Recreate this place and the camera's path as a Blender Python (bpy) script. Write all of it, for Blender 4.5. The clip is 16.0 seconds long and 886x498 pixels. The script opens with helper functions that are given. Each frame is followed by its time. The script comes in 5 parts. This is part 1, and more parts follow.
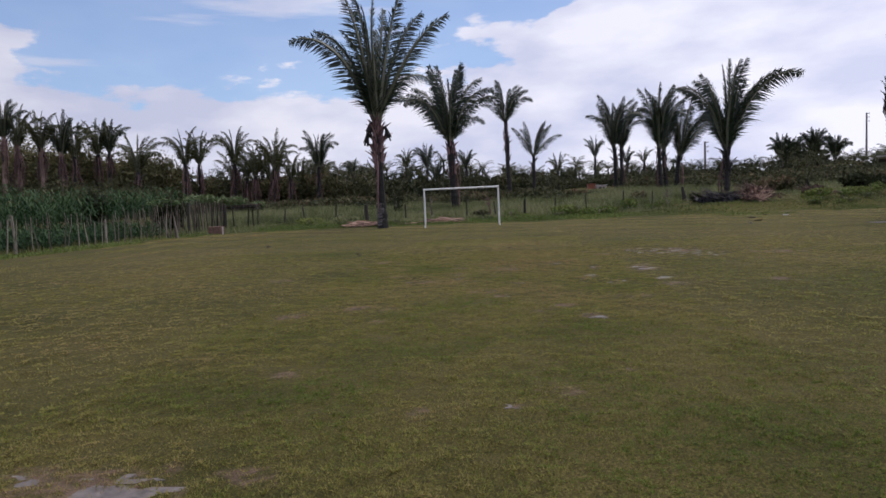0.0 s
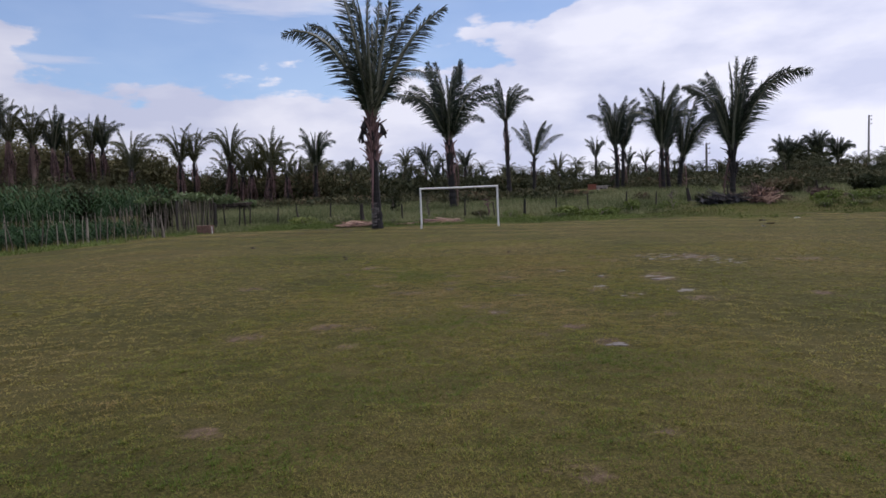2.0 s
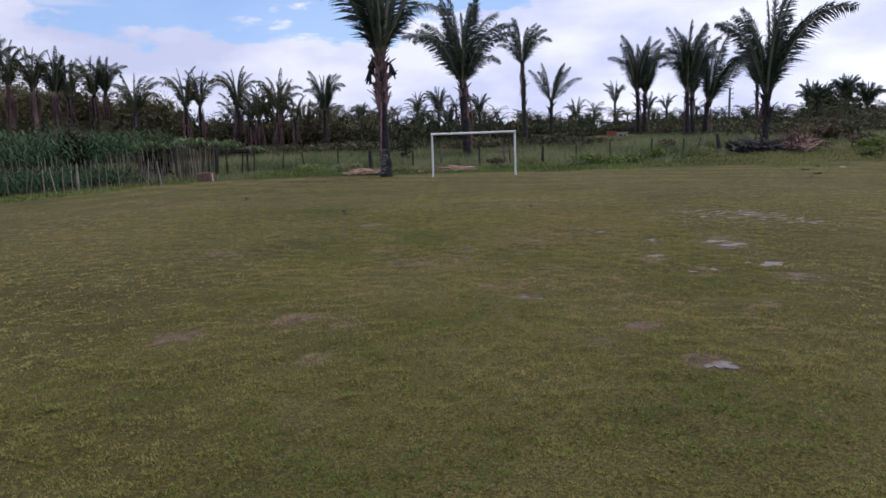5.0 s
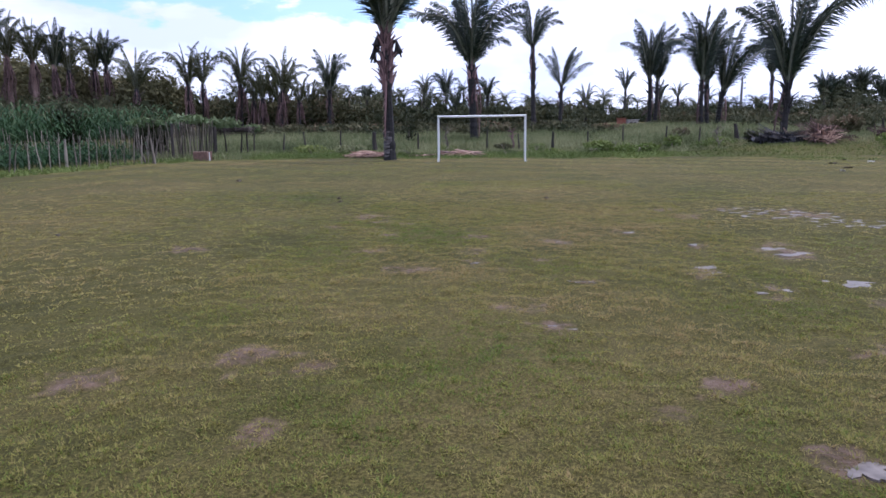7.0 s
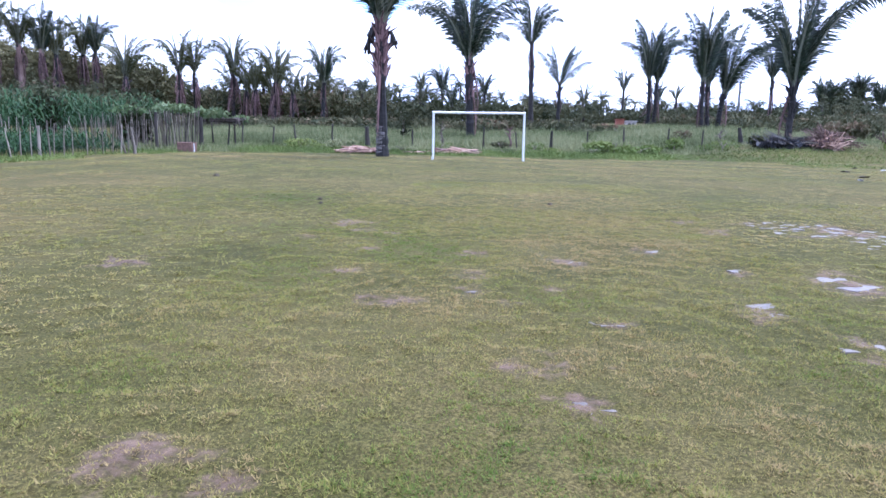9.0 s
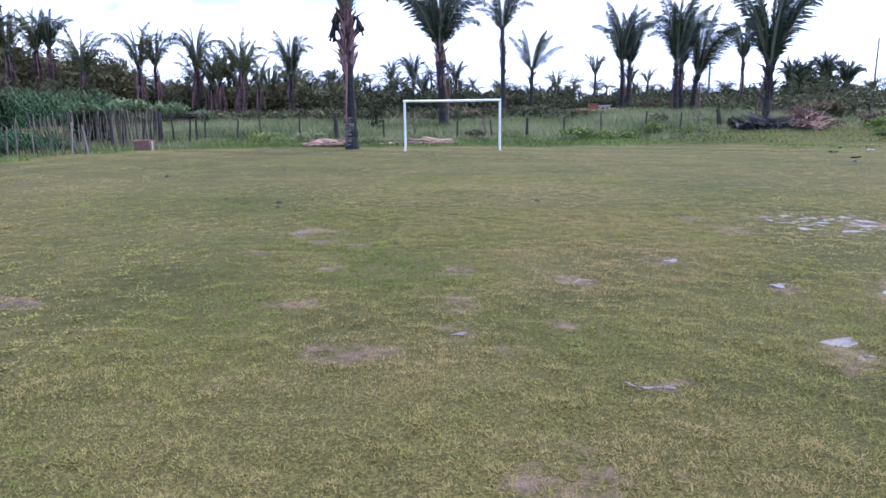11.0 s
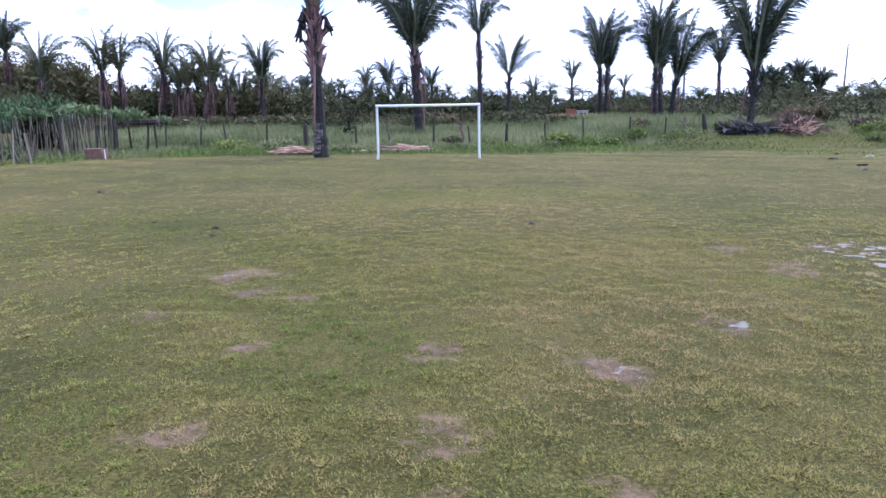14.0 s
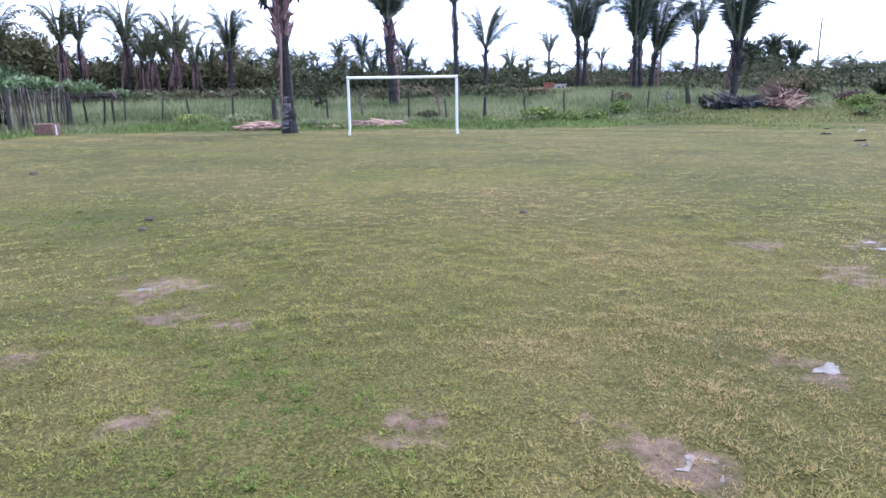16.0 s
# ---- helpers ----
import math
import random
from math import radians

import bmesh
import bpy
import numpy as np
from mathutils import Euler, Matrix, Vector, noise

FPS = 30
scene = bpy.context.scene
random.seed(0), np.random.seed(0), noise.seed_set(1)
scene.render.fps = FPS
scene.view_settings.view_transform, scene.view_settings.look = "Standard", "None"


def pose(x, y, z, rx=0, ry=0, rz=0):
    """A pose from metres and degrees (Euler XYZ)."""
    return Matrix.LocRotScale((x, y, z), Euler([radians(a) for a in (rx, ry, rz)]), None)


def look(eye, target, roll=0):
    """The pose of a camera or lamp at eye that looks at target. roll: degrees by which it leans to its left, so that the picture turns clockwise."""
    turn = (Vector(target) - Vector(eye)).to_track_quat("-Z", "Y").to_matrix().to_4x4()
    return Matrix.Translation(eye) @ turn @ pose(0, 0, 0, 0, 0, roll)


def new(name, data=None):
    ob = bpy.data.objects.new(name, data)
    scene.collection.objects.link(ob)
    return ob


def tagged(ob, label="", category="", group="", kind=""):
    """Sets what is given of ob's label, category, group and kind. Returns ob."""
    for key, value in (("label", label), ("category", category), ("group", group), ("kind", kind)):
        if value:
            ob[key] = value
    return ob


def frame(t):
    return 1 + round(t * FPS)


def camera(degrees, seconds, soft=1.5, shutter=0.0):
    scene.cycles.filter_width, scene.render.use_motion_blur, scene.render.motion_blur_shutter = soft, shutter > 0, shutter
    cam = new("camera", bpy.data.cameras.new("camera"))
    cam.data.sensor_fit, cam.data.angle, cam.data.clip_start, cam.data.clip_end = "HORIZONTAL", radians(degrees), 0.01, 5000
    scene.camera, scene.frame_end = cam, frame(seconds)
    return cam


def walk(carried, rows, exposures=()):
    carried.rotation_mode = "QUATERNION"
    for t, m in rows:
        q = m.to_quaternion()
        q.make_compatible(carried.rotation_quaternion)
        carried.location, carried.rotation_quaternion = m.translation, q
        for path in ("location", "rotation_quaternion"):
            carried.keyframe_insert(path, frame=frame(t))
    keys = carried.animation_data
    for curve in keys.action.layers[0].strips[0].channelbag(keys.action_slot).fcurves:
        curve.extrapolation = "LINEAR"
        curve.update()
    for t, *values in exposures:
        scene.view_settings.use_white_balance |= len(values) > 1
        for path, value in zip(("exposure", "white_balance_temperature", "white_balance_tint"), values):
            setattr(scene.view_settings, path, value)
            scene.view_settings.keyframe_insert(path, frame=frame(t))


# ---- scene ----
cam = camera(68.3, 16.0, soft=1.6)
PATH = [
    (0, (1.106, -0.02, 1.51), (0.896, 1.964, 1.369), -2.5),
    (0.5, (1.123, 0.359, 1.505), (0.867, 2.337, 1.35), -3.6),
    (1, (1.14, 0.745, 1.501), (0.878, 2.716, 1.284), -2.1),
    (1.5, (1.126, 1.143, 1.501), (0.985, 3.131, 1.326), -1.1),
    (2, (1.112, 1.535, 1.497), (0.904, 3.519, 1.356), -2.1),
    (2.5, (1.102, 1.926, 1.497), (0.83, 3.894, 1.271), -0.7),
    (3, (1.062, 2.318, 1.496), (0.867, 4.301, 1.323), -1.1),
    (3.5, (1.025, 2.697, 1.49), (0.876, 4.678, 1.261), -1.3),
    (4, (0.986, 3.075, 1.486), (0.712, 5.039, 1.225), -0.9),
    (4.5, (0.929, 3.457, 1.48), (0.669, 5.414, 1.159), -1.4),
    (4.7, (0.907, 3.611, 1.48), (0.656, 5.572, 1.181), -1.9),
    (6.8, (0.68, 5.216, 1.47), (0.431, 7.175, 1.155), -2.0),
    (7, (0.664, 5.369, 1.469), (0.403, 7.321, 1.122), -0.6),
    (7.5, (0.628, 5.75, 1.462), (0.413, 7.706, 1.108), -1.1),
    (8, (0.575, 6.129, 1.464), (0.458, 8.077, 1.025), -0.8),
    (8.5, (0.541, 6.496, 1.467), (0.311, 8.448, 1.097), -0.7),
    (9, (0.497, 6.859, 1.467), (0.258, 8.812, 1.11), 0.9),
    (9.2, (0.477, 7.006, 1.468), (0.308, 8.976, 1.169), 0.0),
    (11.3, (0.299, 8.549, 1.486), (0.128, 10.503, 1.092), -0.8),
    (11.5, (0.294, 8.691, 1.486), (0.078, 10.648, 1.132), -1.1),
    (12, (0.29, 9.037, 1.487), (0.066, 10.983, 1.081), 0.1),
    (12.5, (0.247, 9.399, 1.492), (0.161, 11.359, 1.105), -0.2),
    (13, (0.213, 9.762, 1.49), (0.09, 11.723, 1.119), -0.9),
    (13.5, (0.205, 10.127, 1.491), (0.028, 12.078, 1.088), -0.4),
    (14, (0.172, 10.499, 1.491), (0.075, 12.462, 1.118), -0.8),
    (14.5, (0.151, 10.867, 1.485), (0.108, 12.824, 1.076), -1.1),
    (15, (0.148, 11.23, 1.479), (0.008, 13.18, 1.06), 0.0),
    (15.5, (0.127, 11.588, 1.468), (0.029, 13.546, 1.071), -1.1),
    (16, (0.103, 11.936, 1.458), (0.077, 13.885, 1.01), -0.8),
]
EXPOSURES = [(0, 0.05, 6200, 15), (2.5, 0.02, 6120, 15), (4.5, 0.16, 5950, 16), (7, 0.77, 5450, 19), (7.5, 1.15, 5350, 19), (8, 1.23, 5200, 19), (8.5, 1.69, 5000, 19), (9, 1.75, 4950, 18), (11.5, 1.37, 5050, 17), (12.5, 1.39, 5100, 17), (14, 1.42, 5150, 16), (14.5, 1.24, 5250, 16), (15, 1.61, 5250, 16), (16, 1.75, 5100, 14)]
walk(cam, [(t, look(eye, target, roll)) for t, eye, target, roll in PATH], EXPOSURES)

# ---- world, sun, exposure ----
world = bpy.data.worlds.new("sky")
scene.world = world
world.use_nodes = True
SUN_EL, SUN_AZ = radians(68), radians(38)   # azimuth clockwise from +y


def build_sky():
    nt = world.node_tree
    nt.nodes.clear()
    N, K = nt.nodes.new, nt.links.new
    out = N("ShaderNodeOutputWorld")
    sky = N("ShaderNodeTexSky")
    sky.sky_type, sky.sun_disc = "NISHITA", False
    sky.sun_elevation, sky.sun_rotation = SUN_EL, SUN_AZ
    sky.air_density, sky.dust_density, sky.ozone_density = 1.0, 0.3, 4.0
    blue = N("ShaderNodeBackground")
    K(sky.outputs[0], blue.inputs[0])
    blue.inputs[1].default_value = 0.12
    tc = N("ShaderNodeTexCoord")
    sep = N("ShaderNodeSeparateXYZ")
    K(tc.outputs["Generated"], sep.inputs[0])

    def op(kind, a, b=None):
        m = N("ShaderNodeMath")
        m.operation = kind
        for i, v in enumerate((a, b)):
            if v is None:
                continue
            if isinstance(v, (int, float)):
                m.inputs[i].default_value = v
            else:
                K(v, m.inputs[i])
        return m.outputs[0]

    z = op("MAXIMUM", sep.outputs[2], 0.0)
    comb = N("ShaderNodeCombineXYZ")
    K(sep.outputs[0], comb.inputs[0]), K(sep.outputs[1], comb.inputs[1]), K(op("MULTIPLY", z, 2.6), comb.inputs[2])
    n1 = N("ShaderNodeTexNoise")
    n1.inputs["Scale"].default_value, n1.inputs["Detail"].default_value, n1.inputs["Roughness"].default_value = 5.2, 9, 0.55
    K(comb.outputs[0], n1.inputs["Vector"])
    n2 = N("ShaderNodeTexNoise")
    n2.inputs["Scale"].default_value, n2.inputs["Detail"].default_value = 5.5, 6
    K(comb.outputs[0], n2.inputs["Vector"])
    # banks of cloud low down, higher to the east than to the west, with broken cover overhead
    ax = op("ADD", sep.outputs[0], 0.19)
    bank = op("ADD", op("MAXIMUM", op("MULTIPLY", ax, -0.13), op("MULTIPLY", ax, 0.36)), 0.163)
    cover = op("ADD", op("MAXIMUM", op("MULTIPLY", op("SUBTRACT", bank, z), 6.0), op("SUBTRACT", op("MULTIPLY", z, 2.2), 1.05)), op("MULTIPLY", op("SUBTRACT", n1.outputs[0], 0.5), 2.3))
    ramp = N("ShaderNodeMapRange")
    ramp.interpolation_type = "SMOOTHSTEP"
    ramp.inputs["From Min"].default_value, ramp.inputs["From Max"].default_value = -0.06, 0.07
    ramp.inputs["To Min"].default_value = 0.2
    K(cover, ramp.inputs["Value"])
    # thin streaks of cloud in the blue
    flat = N("ShaderNodeCombineXYZ")
    K(sep.outputs[0], flat.inputs[0]), K(sep.outputs[1], flat.inputs[1]), K(op("MULTIPLY", z, 9.0), flat.inputs[2])
    n3 = N("ShaderNodeTexNoise")
    n3.inputs["Scale"].default_value, n3.inputs["Detail"].default_value, n3.inputs["Roughness"].default_value = 2.6, 6, 0.5
    K(flat.outputs[0], n3.inputs["Vector"])
    streak = N("ShaderNodeMapRange")
    streak.interpolation_type = "SMOOTHSTEP"
    streak.inputs["From Min"].default_value, streak.inputs["From Max"].default_value, streak.inputs["To Max"].default_value = 0.53, 0.68, 0.75
    K(n3.outputs[0], streak.inputs["Value"])
    cr = N("ShaderNodeValToRGB")
    cr.color_ramp.elements[0].position, cr.color_ramp.elements[0].color = 0.36, (0.66, 0.69, 0.84, 1)
    cr.color_ramp.elements[1].position, cr.color_ramp.elements[1].color = 0.60, (0.93, 0.93, 1.0, 1)
    K(n2.outputs[0], cr.inputs[0])
    cloud = N("ShaderNodeBackground")
    K(cr.outputs[0], cloud.inputs[0])
    K(op("ADD", op("MULTIPLY", sep.outputs[0], 0.2), 0.9), cloud.inputs[1])   # brighter towards the hidden sun
    mix = N("ShaderNodeMixShader")
    K(op("MAXIMUM", ramp.outputs[0], streak.outputs[0]), mix.inputs[0]), K(blue.outputs[0], mix.inputs[1]), K(cloud.outputs[0], mix.inputs[2])
    K(mix.outputs[0], out.inputs[0])


build_sky()
sun_data = bpy.data.lights.new("sun", "SUN")
sun_data.energy, sun_data.angle, sun_data.color = 1.9, radians(26), (1.0, 0.93, 0.82)
sun = new("sun", sun_data)
sun_dir = Vector((math.sin(SUN_AZ) * math.cos(SUN_EL), math.cos(SUN_AZ) * math.cos(SUN_EL), math.sin(SUN_EL)))
sun.matrix_world = look(sun_dir * 50, (0, 0, 0))


# ---- materials ----
def shader(name):
    m = bpy.data.materials.new(name)
    m.use_nodes = True
    nt = m.node_tree
    b = nt.nodes["Principled BSDF"]
    return m, nt, b, nt.nodes.new, nt.links.new


def noise_node(nt, vec, scale, detail=5.0, rough=0.55):
    n = nt.nodes.new("ShaderNodeTexNoise")
    n.inputs["Scale"].default_value, n.inputs["Detail"].default_value, n.inputs["Roughness"].default_value = scale, detail, rough
    nt.links.new(vec, n.inputs["Vector"])
    return n.outputs[0]


def ramp_node(nt, value, stops):
    r = nt.nodes.new("ShaderNodeValToRGB")
    e = r.color_ramp.elements
    while len(e) < len(stops):
        e.new(0.5)
    for k, (p, c) in enumerate(stops):
        e[k].position, e[k].color = p, (*c, 1)
    nt.links.new(value, r.inputs[0])
    return r.outputs[0]


def mixed(nt, fac, a, b, kind="MIX"):
    m = nt.nodes.new("ShaderNodeMix")
    m.data_type, m.blend_type = "RGBA", kind
    for sock, v in ((m.inputs[0], fac), (m.inputs[6], a), (m.inputs[7], b)):
        if isinstance(v, (int, float)):
            sock.default_value = v
        elif isinstance(v, tuple):
            sock.default_value = (*v, 1)
        else:
            nt.links.new(v, sock)
    return m.outputs[2]


def arith(nt, kind, a, b):
    m = nt.nodes.new("ShaderNodeMath")
    m.operation = kind
    for k, v in enumerate((a, b)):
        if isinstance(v, (int, float)):
            m.inputs[k].default_value = v
        else:
            nt.links.new(v, m.inputs[k])
    return m.outputs[0]


def plain(name, dark, light, scale=6.0, rough=0.8, bump=0.3, fine=40.0, metal=0.0, stretch=(1, 1, 1), vary=0.25):
    """A surface with large stains, fine grain, relief and a shift from object to object."""
    m, nt, b, N, K = shader(name)
    tc = N("ShaderNodeTexCoord")
    mp = N("ShaderNodeMapping")
    mp.inputs["Scale"].default_value = stretch
    K(tc.outputs["Object"], mp.inputs[0])
    big, small = noise_node(nt, mp.outputs[0], scale), noise_node(nt, mp.outputs[0], fine, 3)
    info = N("ShaderNodeObjectInfo")
    f = arith(nt, "ADD", arith(nt, "MULTIPLY", big, 0.65), arith(nt, "MULTIPLY", small, 0.35))
    f = arith(nt, "ADD", f, arith(nt, "MULTIPLY", arith(nt, "SUBTRACT", info.outputs["Random"], 0.5), vary))
    K(ramp_node(nt, f, [(0.3, dark), (0.7, light)]), b.inputs["Base Color"])
    b.inputs["Roughness"].default_value, b.inputs["Metallic"].default_value = rough, metal
    bp = N("ShaderNodeBump")
    bp.inputs["Strength"].default_value, bp.inputs["Distance"].default_value = bump, 0.02
    K(f, bp.inputs["Height"]), K(bp.outputs[0], b.inputs["Normal"])
    return m


def leafy(name, stops, rough=0.55, through_light=0.25, vary=0.2, use_tone=True, spread=1.0, gloss=0.12):
    """Leaves: colour by the mesh's own 'tone', by object and by broad patches; some light passes."""
    m, nt, b, N, K = shader(name)
    info = N("ShaderNodeObjectInfo")
    geo = N("ShaderNodeNewGeometry")
    tone = arith(nt, "MULTIPLY", noise_node(nt, geo.outputs["Position"], 0.35 * spread, 3), 0.4)
    if use_tone:
        a = N("ShaderNodeAttribute")
        a.attribute_name = "tone"
        tone = arith(nt, "ADD", tone, arith(nt, "MULTIPLY", a.outputs["Fac"], 0.8))
    else:
        tone = arith(nt, "ADD", tone, 0.3)
    tone = arith(nt, "ADD", tone, arith(nt, "MULTIPLY", arith(nt, "SUBTRACT", info.outputs["Random"], 0.7), vary))
    col = ramp_node(nt, tone, stops)
    K(col, b.inputs["Base Color"])
    b.inputs["Roughness"].default_value, b.inputs["Specular IOR Level"].default_value = rough, gloss
    tr = N("ShaderNodeBsdfTranslucent")
    K(col, tr.inputs[0])
    mx = N("ShaderNodeMixShader")
    mx.inputs[0].default_value = through_light
    out = nt.nodes["Material Output"]
    K(b.outputs[0], mx.inputs[1]), K(tr.outputs[0], mx.inputs[2]), K(mx.outputs[0], out.inputs[0])
    return m


def ground_material():
    m, nt, b, N, K = shader("ground")
    geo = N("ShaderNodeNewGeometry")
    p = geo.outputs["Position"]
    broad, mid, fine, grain = noise_node(nt, p, 0.16, 4), noise_node(nt, p, 0.9, 6), noise_node(nt, p, 9.0, 6, 0.65), noise_node(nt, p, 55.0, 4, 0.7)
    f = arith(nt, "ADD", arith(nt, "MULTIPLY", broad, 0.45), arith(nt, "ADD", arith(nt, "MULTIPLY", mid, 0.3), arith(nt, "MULTIPLY", fine, 0.25)))
    lawn = ramp_node(nt, f, [(0.34, (0.058, 0.057, 0.015)), (0.47, (0.114, 0.102, 0.030)), (0.6, (0.170, 0.135, 0.050))])
    # fine dark specks multiplied in: painted shade of the gaps between blades
    lawn = mixed(nt, 0.75, lawn, ramp_node(nt, grain, [(0.44, (0.09, 0.09, 0.075)), (0.66, (1.0, 1.0, 0.92))]), "MULTIPLY")
    earth = ramp_node(nt, arith(nt, "ADD", arith(nt, "MULTIPLY", fine, 0.6), arith(nt, "MULTIPLY", mid, 0.4)), [(0.35, (0.046, 0.029, 0.018)), (0.6, (0.145, 0.096, 0.066))])
    a = N("ShaderNodeAttribute")
    a.attribute_name = "mud"
    mask = N("ShaderNodeMapRange")
    mask.inputs["From Min"].default_value, mask.inputs["From Max"].default_value = 0.55, 1.0
    K(arith(nt, "ADD", a.outputs["Fac"], arith(nt, "MULTIPLY", arith(nt, "SUBTRACT", fine, 0.5), 1.5)), mask.inputs["Value"])
    K(mixed(nt, mask.outputs[0], lawn, earth), b.inputs["Base Color"])
    K(arith(nt, "SUBTRACT", 0.95, arith(nt, "MULTIPLY", mask.outputs[0], 0.3)), b.inputs["Roughness"])
    b.inputs["Specular IOR Level"].default_value = 0.12
    bp = N("ShaderNodeBump")
    bp.inputs["Strength"].default_value, bp.inputs["Distance"].default_value = 0.8, 0.03
    K(arith(nt, "ADD", fine, arith(nt, "MULTIPLY", grain, 0.6)), bp.inputs["Height"])
    K(bp.outputs[0], b.inputs["Normal"])
    return m


GROUND = ground_material()
LAWN = leafy("lawn_blade", [(0.1, (0.045, 0.083, 0.013)), (0.34, (0.122, 0.158, 0.029)), (0.5, (0.196, 0.192, 0.046)), (0.68, (0.247, 0.217, 0.066)), (0.95, (0.294, 0.214, 0.095))], 0.6, 0.4)
WEED = leafy("tall_grass", [(0.15, (0.037, 0.051, 0.019)), (0.45, (0.117, 0.140, 0.060)), (0.8, (0.241, 0.244, 0.126))], 0.7, 0.2)
VERGE = leafy("verge_weed", [(0.15, (0.041, 0.066, 0.014)), (0.5, (0.113, 0.153, 0.038)), (0.85, (0.207, 0.230, 0.072))], 0.65, 0.2)
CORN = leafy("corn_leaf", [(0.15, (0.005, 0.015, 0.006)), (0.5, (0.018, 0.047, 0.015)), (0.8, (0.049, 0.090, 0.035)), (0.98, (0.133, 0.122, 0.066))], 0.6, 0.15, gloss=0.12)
VINE = leafy("vine_leaf", [(0.2, (0.03, 0.055, 0.02)), (0.55, (0.075, 0.115, 0.045)), (0.9, (0.19, 0.22, 0.11))], 0.5, 0.2)
SCRUB = leafy("scrub_leaf", [(0.15, (0.016, 0.021, 0.011)), (0.45, (0.040, 0.047, 0.023)), (0.75, (0.092, 0.087, 0.045)), (0.95, (0.165, 0.111, 0.073))], 0.8, 0.15)
WOOD = leafy("wood_leaf", [(0.15, (0.036, 0.034, 0.017)), (0.45, (0.084, 0.082, 0.039)), (0.75, (0.170, 0.150, 0.074)), (0.95, (0.250, 0.211, 0.110))], 0.85, 0.12)
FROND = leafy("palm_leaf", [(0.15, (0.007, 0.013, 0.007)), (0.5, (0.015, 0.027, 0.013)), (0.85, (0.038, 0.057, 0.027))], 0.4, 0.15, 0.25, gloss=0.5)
FROND_OLIVE = leafy("palm_leaf_olive", [(0.15, (0.030, 0.035, 0.015)), (0.5, (0.065, 0.070, 0.030)), (0.85, (0.135, 0.128, 0.061))], 0.5, 0.2, 0.35)
FROND_DRY = leafy("palm_leaf_dry", [(0.15, (0.051, 0.035, 0.029)), (0.5, (0.108, 0.075, 0.062)), (0.85, (0.217, 0.160, 0.125))], 0.85, 0.2, 0.4)
RACHIS = plain("leaf_stalk", (0.053, 0.060, 0.034), (0.158, 0.158, 0.105), 5, 0.45, 0.1)
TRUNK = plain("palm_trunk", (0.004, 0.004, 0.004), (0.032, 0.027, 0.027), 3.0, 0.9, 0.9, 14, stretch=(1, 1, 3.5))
TRUNK_RED = plain("palm_trunk_bare", (0.105, 0.063, 0.050), (0.280, 0.189, 0.161), 2.5, 0.9, 0.6, 18, stretch=(1, 1, 0.4))
RING = plain("leaf_scar", (0.055, 0.048, 0.047), (0.15, 0.135, 0.13), 6, 0.9, 0.5, 30)
BOOT = plain("leaf_base", (0.064, 0.034, 0.035), (0.216, 0.128, 0.122), 4, 0.85, 0.6, 20, vary=0.5)
DEADWOOD = plain("weathered_wood", (0.082, 0.067, 0.052), (0.271, 0.230, 0.184), 4, 0.9, 0.7, 30, stretch=(1, 1, 0.3), vary=0.5)
DARKWOOD = plain("dark_wood", (0.015, 0.013, 0.011), (0.052, 0.042, 0.036), 4, 0.9, 0.6, 30, stretch=(1, 1, 0.3), vary=0.3)
PALEWOOD = plain("split_wood", (0.26, 0.15, 0.105), (0.50, 0.34, 0.26), 5, 0.85, 0.5, 30, vary=0.6)
THATCH = plain("thatch", (0.019, 0.014, 0.012), (0.072, 0.055, 0.047), 9, 0.95, 0.8, 40, vary=0.5)
PAINT = plain("white_paint", (0.552, 0.552, 0.534), (0.754, 0.754, 0.745), 7, 0.45, 0.15, 30, vary=0.05)
BRICK = plain("clay", (0.10, 0.055, 0.042), (0.24, 0.145, 0.11), 7, 0.95, 0.6, 40)
CONCRETE = plain("concrete", (0.22, 0.21, 0.20), (0.38, 0.37, 0.36), 3, 0.9, 0.4, 20)
TILE = plain("roof_tile", (0.22, 0.075, 0.05), (0.38, 0.14, 0.09), 4, 0.85, 0.5, 20)
POLE = plain("weathered_concrete", (0.09, 0.085, 0.08), (0.17, 0.16, 0.155), 3, 0.9, 0.4, 20)
PLASTER = plain("plaster", (0.48, 0.42, 0.38), (0.68, 0.62, 0.58), 3, 0.9, 0.2, 20)
SOIL = plain("clod", (0.025, 0.020, 0.015), (0.08, 0.06, 0.045), 12, 0.95, 0.8, 50)


def water_material():
    m, nt, b, N, K = shader("puddle_water")
    geo = N("ShaderNodeNewGeometry")
    n = noise_node(nt, geo.outputs["Position"], 14.0, 4)
    K(ramp_node(nt, n, [(0.35, (0.066, 0.050, 0.041)), (0.65, (0.16, 0.13, 0.112))]), b.inputs["Base Color"])
    b.inputs["Roughness"].default_value, b.inputs["Specular IOR Level"].default_value = 0.42, 0.36
    bp = N("ShaderNodeBump")
    bp.inputs["Strength"].default_value, bp.inputs["Distance"].default_value = 0.12, 0.01
    K(noise_node(nt, geo.outputs["Position"], 22.0, 3), bp.inputs["Height"]), K(bp.outputs[0], b.inputs["Normal"])
    return m


WATER = water_material()
R = np.random.default_rng(7)


